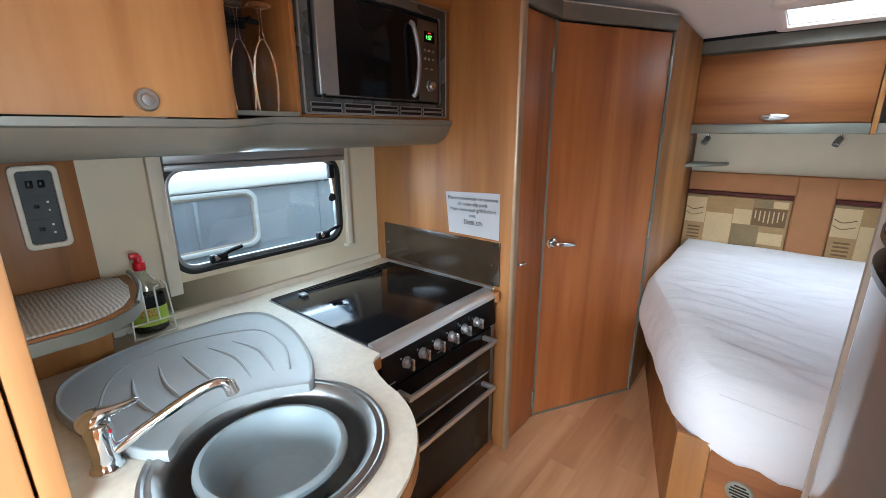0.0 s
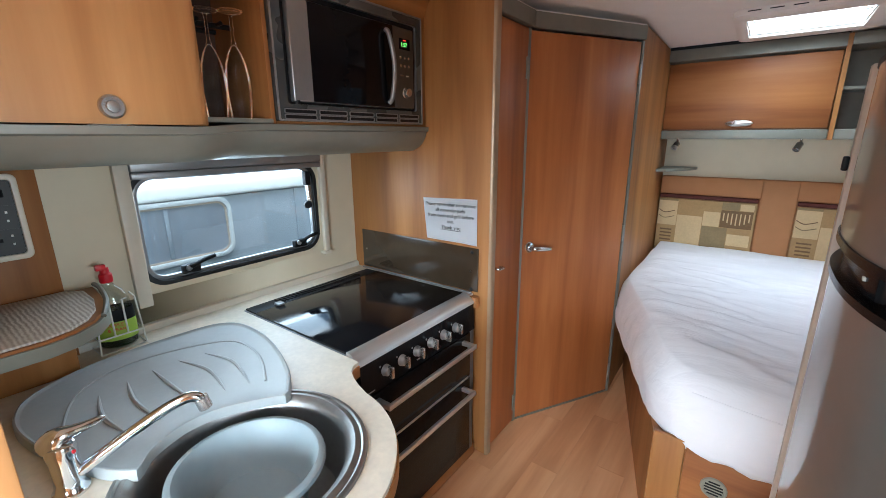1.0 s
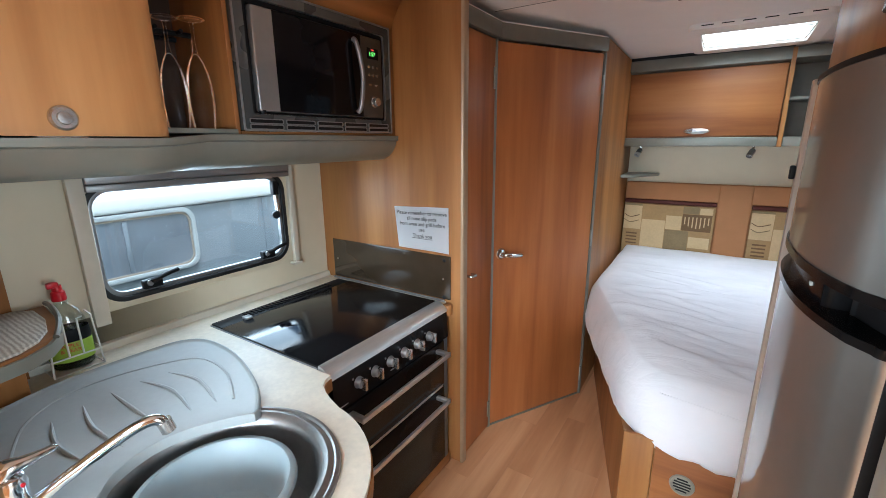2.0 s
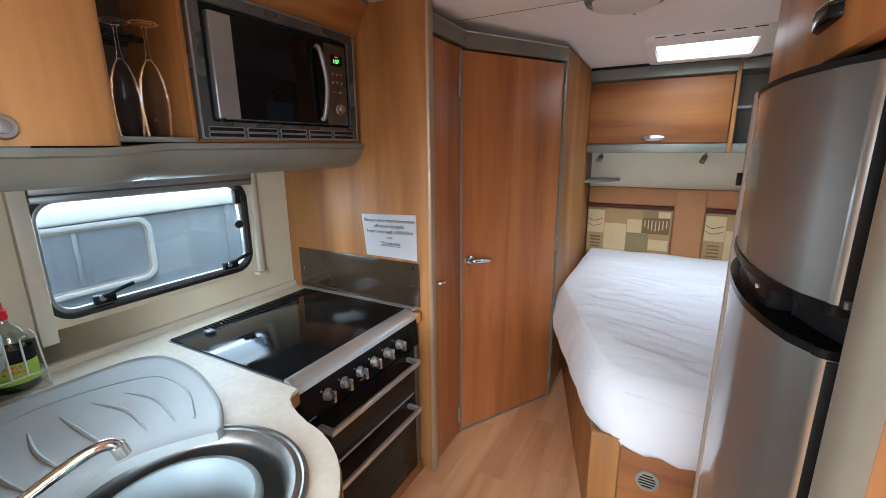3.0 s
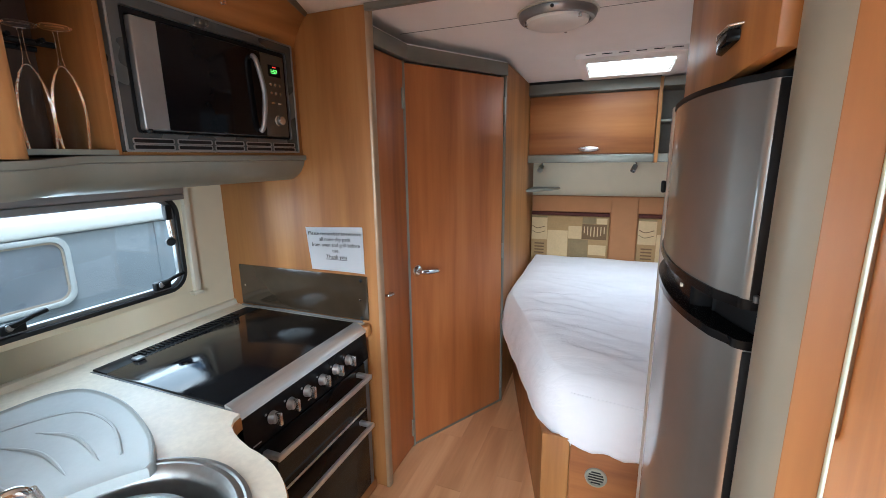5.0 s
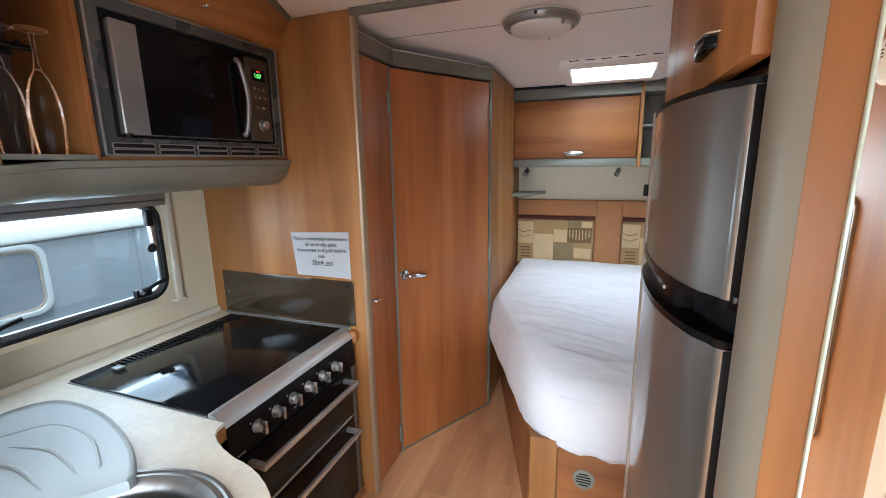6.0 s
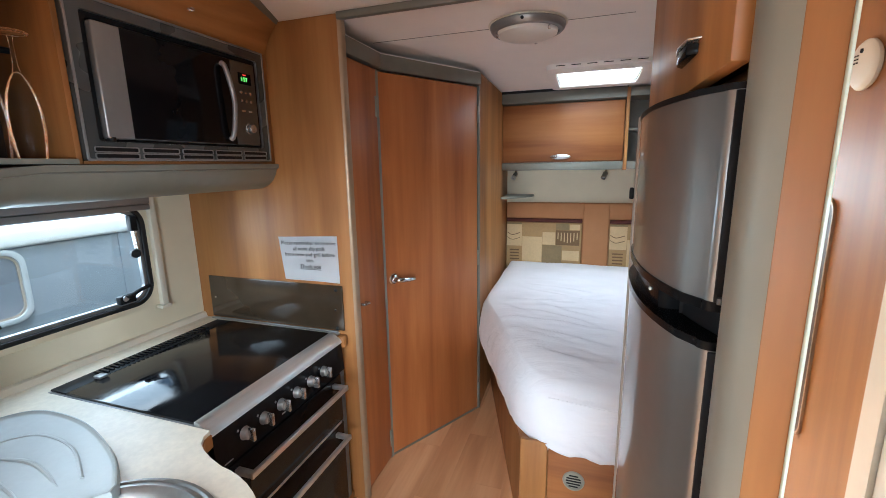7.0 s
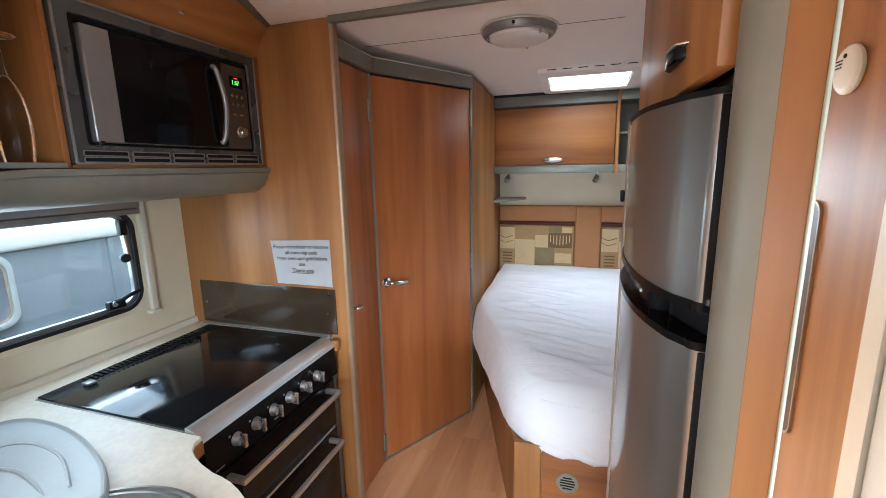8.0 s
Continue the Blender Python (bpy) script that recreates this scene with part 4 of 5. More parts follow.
part("raised_lip", tube(smooth_path([(-1.70, 0.362, 1.05), (-1.60, 0.352, 1.062), (-1.49, 0.336, 1.052), (-1.41, 0.305, 1.035)], 6), 0.007, 8), TRIM_DARK, shelf)
mat_ = solid("carpet_mat", prism([(-1.70, 0.050), (-1.325, 0.050), (-1.327, 0.17), (-1.345, 0.222), (-1.385, 0.266), (-1.45, 0.300), (-1.55, 0.322), (-1.66, 0.325), (-1.70, 0.290)], 1.0405, 1.048, bevel=0.002), CARPET, "ribbed beige carpet mat on the corner shelf", "mat")

# ---- cooker ----
cooker = thing("cooker", (-1.3, 1.14, 0), "black and steel gas cooker with a glass lid, grill and oven", "cooker")
part("body", box(-1.60, -0.975, 0.805, 1.478, 0.02, 0.795), BLACK, cooker)
hob = part("hob_lid", box(-1.548, -1.012, 0.803, 1.478, TOP_Z + 0.001, TOP_Z + 0.010, 0.003), HOB_GLASS, cooker, "black glass lid")
part("lid_edge", box(-1.630, -1.014, 0.7985, 1.4815, TOP_Z - 0.006, TOP_Z + 0.0015, 0.001), SILVER_PL, hob)
vent = part("vent_strip", box(-1.628, -1.551, 0.805, 1.478, TOP_Z + 0.0017, TOP_Z + 0.008, 0.002), BLACK, cooker)
for i in range(26):
    y = 0.925 + i * 0.0176
    part("vent_rib", box(-1.612, -1.566, y, y + 0.009, TOP_Z + 0.0085, TOP_Z + 0.014, 0.001), BLACK_GLOSS, vent)
part("hinge_block", box(-1.566, -1.532, 0.895, 0.925, TOP_Z + 0.0105, TOP_Z + 0.020, 0.003), SILVER_PL, cooker)
part("front_trim", prism([(-1.011, TOP_Z + 0.010), (-1.000, TOP_Z + 0.010), (-0.990, TOP_Z + 0.006), (-0.962, TOP_Z - 0.010), (-0.956, TOP_Z - 0.018), (-0.954, TOP_Z - 0.028), (-0.975, TOP_Z - 0.028), (-1.011, TOP_Z - 0.004)], 0.803, 1.478, "y"), STEEL, cooker, "brushed steel front edge")
panel = part("control_panel", prism([(-0.957, TOP_Z - 0.029), (-0.975, TOP_Z - 0.029), (-0.975, 0.676), (-0.948, 0.676)], 0.806, 1.476, "y"), BLACK_GLOSS, cooker)
for i in range(6):
    y = 0.918 + 0.0825 * i
    z = 0.735
    knob = part("knob", lathe([(0, 0.020), (0.015, 0.019), (0.018, 0.015), (0.019, 0.004), (0.021, 0.0), (0, 0)], (-0.952, y, z), 24, (1, 0, 0.08)), SILVER_PL, panel, "satin metal control knob")
    part("grip", box(-0.936, -0.914, y - 0.006, y + 0.006, z - 0.021, z + 0.021, 0.003), SATIN, knob)
    part("mark", lathe([(0, 0.0015), (0.004, 0.001), (0.004, 0), (0, 0)], (-0.9535, y - 0.024, z + 0.022), 10, (1, 0, 0.08)), SILVER_PL, panel)
part("print_bar", box(-0.9505, -0.9493, 1.08, 1.125, 0.697, 0.702), SILVER_PL, panel)
part("print_bar", box(-0.9495, -0.9483, 0.83, 0.862, 0.686, 0.690), SILVER_PL, panel)


def oven_door(name, z0, z1, glass_z, handle_z):
    d = part(name, box(-0.972, -0.950, 0.835, 1.448, z0, z1, 0.004), BLACK_GLOSS, cooker)
    if glass_z:
        part("glass", prism(rounded(0.915, 1.335, *glass_z, 0.02), -0.9515, -0.9485, "x"), OVEN_GLASS, d)
    rail = part("handle", box(-0.898, -0.884, 0.862, 1.398, handle_z - 0.010, handle_z + 0.010, 0.003), STEEL, d, "flat brushed steel bar handle")
    for y in (0.872, 1.388):
        part("bracket", box(-0.951, -0.898, y - 0.010, y + 0.010, handle_z - 0.009, handle_z + 0.009, 0.003), STEEL, rail)
    return d


grill = oven_door("grill_door", 0.455, 0.668, (0.482, 0.600), 0.640)
oven = oven_door("oven_door", 0.060, 0.445, (0.100, 0.350), 0.415)
part("shelf_bar", box(-0.951, -0.9478, 0.855, 1.43, 0.449, 0.458), STEEL, grill)
for y0, y1 in ((0.806, 0.834), (1.449, 1.476)):
    part("side_strip", box(-0.975, -0.952, y0, y1, 0.055, 0.672, 0.002), DARK_SILVER, cooker, "dark silver side strip")
part("plinth", box(-0.985, -0.955, 0.80, 1.50, 0.0, 0.052, 0.002), WOOD_Y, cooker, "cherry plinth under the oven")

splash = thing("splashback", (-1.32, 1.51, 0.82), "glossy dark brown splashback panel with screws", "splashback")
part("panel", box(-1.682, -0.957, 1.508, 1.5165, TOP_Z + 0.012, 1.033, 0.002), PANEL_BROWN, splash)
part("bottom_strip", box(-1.682, -0.985, 1.498, 1.5075, TOP_Z + 0.0005, TOP_Z + 0.010, 0.002), SILVER_PL, splash)
for x, z, dark in ((-0.987, 1.014, 1), (-0.993, 0.926, 0), (-0.990, 0.842, 1), (-1.650, 0.930, 0)):
    part("screw", lathe([(0, 0.004), (0.004, 0.003), (0.005 if not dark else 0.009, 0), (0, 0)], (x, 1.508, z), 14, (0, -1, 0)), BLACK if dark else CHROME, splash)

notice = thing("paper_notice", (-1.11, 1.516, 1.14), "white printed paper notice fixed to the cherry panel", "notice")


def sheet_of_paper():
    bm = bmesh.new()
    n = 8
    top = [Vector((-1.262 + 0.295 * i / n, 1.5135 - 0.002 * math.sin(i * 0.8), 1.234 + 0.012 * i / n)) for i in range(n + 1)]
    low = [Vector((-1.240 + 0.274 * i / n, 1.5135 - 0.003 * math.sin(1 + i * 0.7), 1.046 - 0.003 * i / n)) for i in range(n + 1)]
    a, b = [bm.verts.new(p) for p in top], [bm.verts.new(p) for p in low]
    for i in range(n):
        bm.faces.new((a[i], b[i], b[i + 1], a[i + 1]))
    bmesh.ops.solidify(bm, geom=bm.faces[:], thickness=0.0006)
    return bm


part("sheet", sheet_of_paper(), PAPER, notice)
face_turn = Matrix.Rotation(radians(-1.6), 3, "Y") @ Matrix.Rotation(radians(90), 3, "X")
for words, z, size, x in (("Please remember to remove", 1.212, 0.0235, -1.110), ("all none slip pads", 1.187, 0.0235, -1.108), ("from oven and grill before", 1.162, 0.0235, -1.106), ("use.", 1.137, 0.0235, -1.105), ("Thank you", 1.109, 0.0250, -1.104)):
    lettering("printed_line", words, size, (x, 1.5095, z), face_turn, INK, notice)
part("underline", box(-1.160, -1.050, 1.5093, 1.5098, 1.0965, 1.0985), INK, notice)

# ---- overhead cupboards, glasses and microwave ----
FX = -1.245
pelmet = thing("pelmet", (-1.4, 0.8, 1.48), "grey-green curved pelmet under the overhead cupboards", "pelmet")
profile = [(-1.747, 1.425, 0), (-1.32, 1.443, 0), (-1.285, 1.458, 1), (-1.262, 1.476, 1), (-1.245, 1.503, 1), (-1.238, 1.5235, 1), (-1.747, 1.5235, 0)]
strip_profile = [(-1.747, 1.5240, 0), (-1.234, 1.5240, 1), (-1.228, 1.528, 1), (-1.227, 1.5445, 1), (-1.747, 1.5445, 0)]
path_ = []
for i in range(33):
    y = 0.046 + (1.5155 - 0.046) * i / 32
    s_ = min(1, max(0, (0.72 - y) / 0.22))
    path_.append((0.075 * s_ * s_ * (3 - 2 * s_), y))
part("moulding", sweep(profile, path_), TRIM, pelmet, angle=50)
part("top_strip", sweep(strip_profile, path_), TRIM, pelmet, angle=50)

cup = thing("overhead_cupboard", (-1.4, 0.33, 1.55), "cherry overhead cupboard with a bowed door", "cupboard")


def bowed_door():
    pts = []
    for i in range(15):
        y = 0.050 + 0.480 * i / 14
        pts.append((-1.170 - 0.016 * ((y - 0.30) / 0.27) ** 2, y))
    pts += [(-1.190, 0.548), (-1.202, 0.561), (-1.220, 0.566), (-1.230, 0.558), (-1.213, 0.54)]
    for i in range(14, -1, -1):
        y = 0.050 + 0.480 * i / 14
        pts.append((-1.192 - 0.016 * ((y - 0.30) / 0.27) ** 2, y))
    return prism(pts, 1.536, 2.085)


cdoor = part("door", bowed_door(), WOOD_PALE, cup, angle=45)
part("knob", lathe([(0, 0.014), (0.012, 0.013), (0.014, 0.010), (0.021, 0.010), (0.025, 0.006), (0.026, 0.0), (0, 0)], (-1.170, 0.346, 1.572), 32, (1, 0, 0)), SATIN, cdoor, "round satin nickel push knob")
part("catch_plate", box(-1.200, -1.176, 0.30, 0.385, 1.5315, 1.5355), SATIN, cup)
part("body", box(-1.745, -1.225, 0.047, 0.567, 1.546, 1.560), WOOD_Y, cup)
part("side", box(-1.745, -1.235, 0.553, 0.567, 1.5605, 2.088), WOOD, cup)
part("side", box(-1.745, -1.225, 0.047, 0.060, 1.5605, 2.088), WOOD, cup)

niche = thing("glass_niche", (-1.5, 0.71, 1.55), "open cherry niche for glasses with a grey floor", "shelf")
part("floor_plate", box(-1.745, -1.232, 0.568, 0.770, 1.546, 1.560, 0.002), TRIM, niche)
part("side", box(-1.745, FX, 0.771, 0.7855, 1.546, 2.088, 0.001), WOOD, niche)
part("back", box(-1.745, -1.52, 0.568, 0.770, 1.5605, 2.088), DARK_BACK, niche)
for z, x in ((1.835, -1.44), (1.835, -1.53)):
    rack = part("glass_rack", tube([(x, 0.60, z), (x + 0.02, 0.769, z)], 0.008, 8), BLACK, niche, "black plastic glass holder")
    for y in (0.66, 0.73):
        part("clip", tube([(x, y, z), (x + 0.045, y, z + 0.004)], 0.006, 8), BLACK, rack)


def wine_glass(x, y, z):
    g = thing("wine_glass", (x, y, z), "clear wine glass standing upside down in the niche", "glass", "glasses in the niche")
    bm = lathe([(0.029, 0.0), (0.0325, 0.03), (0.0355, 0.075), (0.0345, 0.115), (0.029, 0.155), (0.019, 0.186), (0.0085, 0.205), (0.0, 0.210)], (x, y, z), 32)
    add_lathe(bm, [(0.0278, 0.0), (0.0282, 0.0016), (0.0302, 0.0016), (0.0302, 0.0)], (x, y, z), 32, closed=True)
    part("bowl", bm, CLEAR, g, angle=60)
    part("stem", lathe([(0.008, 0.208), (0.0045, 0.225), (0.004, 0.275), (0.006, 0.292), (0, 0.294)], (x, y, z), 14), CLEAR, g)
    part("foot", lathe([(0.0, 0.294), (0.031, 0.2965), (0.035, 0.300), (0.031, 0.3025), (0.0, 0.304)], (x, y, z), 32), CLEAR, g)
    return g


first_glass = wine_glass(-1.330, 0.726, 1.5605)
copy_thing(first_glass, pose(-1.372, 0.674, 1.5605))

tower = thing("microwave_cupboard", (-1.5, 1.16, 1.55), "cherry overhead cupboard holding the microwave", "cupboard")
part("base_board", box(-1.745, FX, 0.787, 1.5155, 1.5465, 1.5540), WOOD_Y, tower)


def crown_x(y):
    """How far the top edge of the locker front stands out at the ceiling."""
    return -1.172 + min(0.13, 0.42 * max(0.0, 1.5155 - y))


def locker_front(thick, z0, z1, y0=0.568, y1=1.5155, lift=0.0):
    bm = bmesh.new()
    rings = []
    n = 20
    for i in range(n + 1):
        y = y0 + (y1 - y0) * i / n
        face = []
        for k in range(9):
            u = k / 8
            z = z0 + (z1 - z0) * u
            w = max(0.0, (z - 1.972) / 0.118)
            face.append((FX + lift + (crown_x(y) - FX) * w ** 1.5, z))
        rings.append([bm.verts.new((x, y, z)) for x, z in face + [(x - thick, z) for x, z in face[::-1]]])
    for a, b in zip(rings, rings[1:]):
        for k in range(len(a)):
            m = (k + 1) % len(a)
            bm.faces.new((a[k], a[m], b[m], b[k]))
    bm.faces.new(rings[0]), bm.faces.new(rings[-1])
    return bm


front_ = part("locker_front", locker_front(0.012, 1.9725, 2.0905), WOOD_Y, tower, angle=50)
part("top_bead", locker_front(0.010, 2.080, 2.0912, lift=0.004), TRIM_DARK, tower, "dark taupe bead along the ceiling", angle=50)
part("knob", lathe([(0, 0.014), (0.012, 0.013), (0.014, 0.010), (0.021, 0.010), (0.025, 0.006), (0.026, 0.0), (0, 0)], (-1.192, 1.135, 2.038), 32, (0.8, 0, -0.6)), SATIN, front_, "round satin nickel push knob")
part("stile", box(FX - 0.012, FX, 1.4815, 1.5155, 1.5545, 1.9715), WOOD, tower)

mw = thing("microwave", (-1.4, 1.16, 1.555), "built-in silver and black microwave with a vented trim frame", "microwave")
part("body", box(-1.70, -1.275, 0.83, 1.45, 1.60, 1.92), BLACK, mw)
fo = rounded(0.7875, 1.480, 1.5545, 1.970, 0.006)
fi = rounded(0.826, 1.446, 1.606, 1.934, 0.010)
fr = part("trim_frame", prism(fo, -1.255, -1.232, "x", [fi], 0.004), FRAME_GREY, mw, "dark silver plastic trim frame", angle=12)
part("inner_frame", prism(rounded(0.820, 1.452, 1.600, 1.940, 0.01), -1.270, -1.246, "x", [rounded(0.846, 1.428, 1.612, 1.920, 0.01)], 0.003), BLACK, mw)
part("outer_lip", prism(rounded(0.7880, 1.4795, 1.5550, 1.9695, 0.006), -1.2345, -1.2285, "x", [rounded(0.7945, 1.4730, 1.5605, 1.9630, 0.005)], 0.0015), MW_SILVER, fr)
for i in range(5):
    y0 = 0.812 + i * 0.131
    for z in (1.563, 1.580):
        part("slot_rim", prism(rounded(y0 - 0.003, y0 + 0.118, z - 0.003, z + 0.013, 0.005, 3), -1.2335, -1.2296, "x", [rounded(y0, y0 + 0.115, z, z + 0.010, 0.003, 3)]), MW_SILVER, fr)
        part("vent_slot", prism(rounded(y0, y0 + 0.115, z, z + 0.010, 0.003, 3), -1.2335, -1.2312, "x"), BLACK, fr, "black vent slot")
mdoor = part("door", box(-1.266, -1.228, 0.848, 1.304, 1.615, 1.914, 0.005, 3), MW_SILVER, mw)
part("glass", box(-1.2285, -1.2265, 0.920, 1.3035, 1.617, 1.912, 0.001), MW_GLASS, mdoor, "black glass of the door")
hpath = smooth_path([(-1.226, 1.262, 1.892), (-1.212, 1.268, 1.872), (-1.203, 1.284, 1.765), (-1.212, 1.276, 1.655), (-1.226, 1.270, 1.632)], 8)
part("handle", tube(hpath, 0.008, 12, [0.009] * len(hpath)), SILVER_PL, mdoor, "curved satin metal handle")
cp = part("control_panel", box(-1.266, -1.229, 1.306, 1.424, 1.615, 1.914, 0.004), plain("bronze_control_panel", (0.12, 0.11, 0.095), 0.3, 0.6, 0.06), mw)
part("display", box(-1.2295, -1.2275, 1.340, 1.402, 1.836, 1.876), BLACK_GLOSS, cp)
lettering("display_digits", "1:57", 0.021, (-1.2268, 1.366, 1.853), Matrix.Rotation(radians(90), 3, "Z") @ Matrix.Rotation(radians(90), 3, "X"), GREEN_LED, cp)
part("display_mark", box(-1.2274, -1.2268, 1.362, 1.378, 1.868, 1.871), RED_LED, cp)
for z in (1.806, 1.776):
    for y in (1.346, 1.369, 1.392):
        part("button", lathe([(0, 0.003), (0.005, 0.002), (0.005, 0), (0, 0)], (-1.229, y, z), 10, (1, 0, 0)), SATIN, cp)
for y in (1.350, 1.386):
    part("button", box(-1.230, -1.227, y - 0.008, y + 0.008, 1.737, 1.742), SATIN, cp)
part("dial", lathe([(0, 0.020), (0.015, 0.019), (0.017, 0.016), (0.0175, 0.002), (0.020, 0), (0, 0)], (-1.229, 1.374, 1.676), 28, (1, 0, 0)), SATIN, cp, "satin metal dial")
part("inner_return", prism(rounded(0.818, 1.454, 1.598, 1.942, 0.01), -1.2455, -1.2335, "x", [rounded(0.8265, 1.4455, 1.6065, 1.9335, 0.01)], 0.002), MW_SILVER, fr, "bright inner edge of the frame")
part("foot", lathe([(0, 0), (0.010, 0), (0.011, 0.012), (0, 0.012)], (-1.238, 0.862, 1.6065), 12), BLACK, mw)


# ---- bed alcove ----
bed = thing("divan", (-0.1, 2.5, 0), "cherry fixed divan with a slanted side and a round vent", "bed")
part("carcass", prism([(-0.205, 1.575), (0.60, 1.575), (0.60, 3.50), (-0.58, 3.50), (-0.58, 2.75)], 0.0, 0.425), WOOD, bed)
part("front_stile", box(-0.200, -0.096, 1.556, 1.574, 0.003, 0.44, 0.003), WOOD, bed)
part("front_panel", box(-0.092, 0.60, 1.556, 1.574, 0.003, 0.44, 0.003), WOOD_X, bed)
grille = part("vent", lathe([(0.0, 0.003), (0.030, 0.003), (0.033, 0.007), (0.040, 0.006), (0.042, 0.0), (0, 0)], (0.008, 1.556, 0.297), 32, (0, -1, 0)), POST, bed, "round satin vent grille")
for i in range(5):
    z = 0.297 + (i - 2) * 0.0115
    w = math.sqrt(0.029**2 - (z - 0.297) ** 2)
    part("slot", box(0.008 - w, 0.008 + w, 1.5518, 1.5525, z - 0.003, z + 0.003), BLACK, grille)


def top_z(x, y):
    return 0.705 + 0.030 * (y - 1.6)


def build_mattress():
    m = thing("mattress", (-0.1, 2.5, 0.45), "thick mattress in a crumpled white fitted sheet", "mattress")
    corners = [((-0.575, 3.47), 0.02), ((-0.575, 2.50), 0.10), ((-0.17, 1.585), 0.16), ((0.56, 1.575), 0.05), ((0.58, 3.47), 0.02)]
    ring, hem = [], []
    count = len(corners)
    for i, (c, r) in enumerate(corners):
        c = Vector(c)
        before, after = Vector(corners[i - 1][0]), Vector(corners[(i + 1) % count][0])
        a, b = c + (before - c).normalized() * r, c + (after - c).normalized() * r
        for k in range(7):
            u = k / 6
            ring.append((1 - u) ** 2 * a + 2 * u * (1 - u) * c + u * u * b)
        nxt = after + (c - after).normalized() * corners[(i + 1) % count][1]
        n = max(2, int((nxt - b).length / 0.022))
        ring += [b.lerp(nxt, k / n) for k in range(1, n)]
    mid = Vector((0.03, 2.55))
    total = len(ring)
    normal = []
    for i in range(total):
        d = (ring[(i + 1) % total] - ring[i - 1]).normalized()
        o = Vector((d.y, -d.x))
        normal.append(o if o.dot(ring[i] - mid) > 0 else -o)
    bm = bmesh.new()
    rings = []
    inner = [0.04 + 0.02 * i for i in range(46)] + [0.955, 0.975]
    rnd = random.Random(11)
    creases = []
    for _ in range(16):
        c = Vector((rnd.uniform(-0.4, 0.2), rnd.uniform(1.7, 2.9)))
        a = rnd.uniform(-0.55, 0.05)
        creases.append((c, Vector((math.cos(a), math.sin(a))), rnd.uniform(0.12, 0.32), rnd.uniform(0.014, 0.03), rnd.uniform(0.003, 0.007), rnd.uniform(-0.6, 0.6)))
    for x, y, a, reach in ((0.02, 1.78, -0.10, 0.30), (-0.02, 1.98, -0.30, 0.34), (0.05, 2.12, -0.22, 0.22), (-0.28, 2.45, 0.25, 0.20), (-0.05, 2.32, -0.40, 0.18)):
        creases.append((Vector((x, y)), Vector((math.cos(a), math.sin(a))), reach, 0.018, 0.0065, 0.3))

    def crease_lift(q):
        total_lift = 0.0
        for c, d, reach, wide, high, bend in creases:
            s = (q - c).dot(d)
            if abs(s) < reach:
                off = (q - c).dot(Vector((-d.y, d.x))) - bend * s * s
                total_lift += high * (1 - (s / reach) ** 2) * (math.exp(-(off / wide) ** 2) - 0.6 * math.exp(-((off - 1.6 * wide) / wide) ** 2))
        return total_lift

    for k in inner:
        row = []
        for p in ring:
            q = mid.lerp(p, k)
            edge = max(0, (k - 0.8) / 0.2)
            lift = 0.010 * noise.noise((q.x * 4, q.y * 5, 1)) + 0.006 * (0.5 - abs(noise.noise((q.x * 4 + q.y * 3, q.y * 9 - q.x * 2, 3)))) + crease_lift(q)
            row.append(bm.verts.new((q.x, q.y, top_z(*q) + lift - 0.030 * edge * edge)))
        rings.append(row)
    for out, down in ((0.0, 0.050), (0.012, 0.066), (0.020, 0.085), (0.028, 0.108), (0.034, 0.13), (0.038, 0.152), (0.040, 0.175), (0.040, 0.196), (0.038, 0.215), (0.035, 0.231), (0.032, 0.245), (0.026, 0.262), (0.010, 0.264)):
        row = []
        for i, p in enumerate(ring):
            o = normal[i]
            front = max(0, -o.y)
            wide = out
            slope = 2.2 * down * front
            gather = 0.010 * max(0, math.sin((p.x - slope) * 62.0 + 2.0 * noise.noise((p.x * 6, 0, 2)))) ** 3 * min(1, max(0, (down - 0.07) / 0.10)) * front
            fold = 0.006 * noise.noise((p.x * 14, p.y * 14, down * 5)) * min(1, down / 0.12) + 0.003 * noise.noise((p.x * 50, p.y * 50, 5 + down * 6)) * min(1, down / 0.2) + gather
            q = p + o * (wide + fold)
            z = top_z(*p) - down * (1.0 + 0.10 * front + 0.10 * max(0, -o.x)) - 0.018 * (down / 0.25) * min(1, max(0, (p.x + 0.2) / 0.3)) * front
            z += 0.004 * noise.noise((p.x * 9, p.y * 9, 9)) * (down / 0.25)
            row.append(bm.verts.new((q.x, q.y, z)))
        rings.append(row)
    for a, b in zip(rings, rings[1:]):
        for i in range(total):
            j = (i + 1) % total
            bm.faces.new((a[i], a[j], b[j], b[i]))
    bm.faces.new(rings[0]), bm.faces.new(rings[-1])
    part("sheet", bm, SHEET, m, angle=80)
    part("hem_fold", tube(smooth_path([(-0.10, 1.540, 0.648), (0.02, 1.537, 0.640), (0.10, 1.538, 0.634), (0.22, 1.538, 0.630)], 8), 0.0018, 8), SHEET, m)


build_mattress()

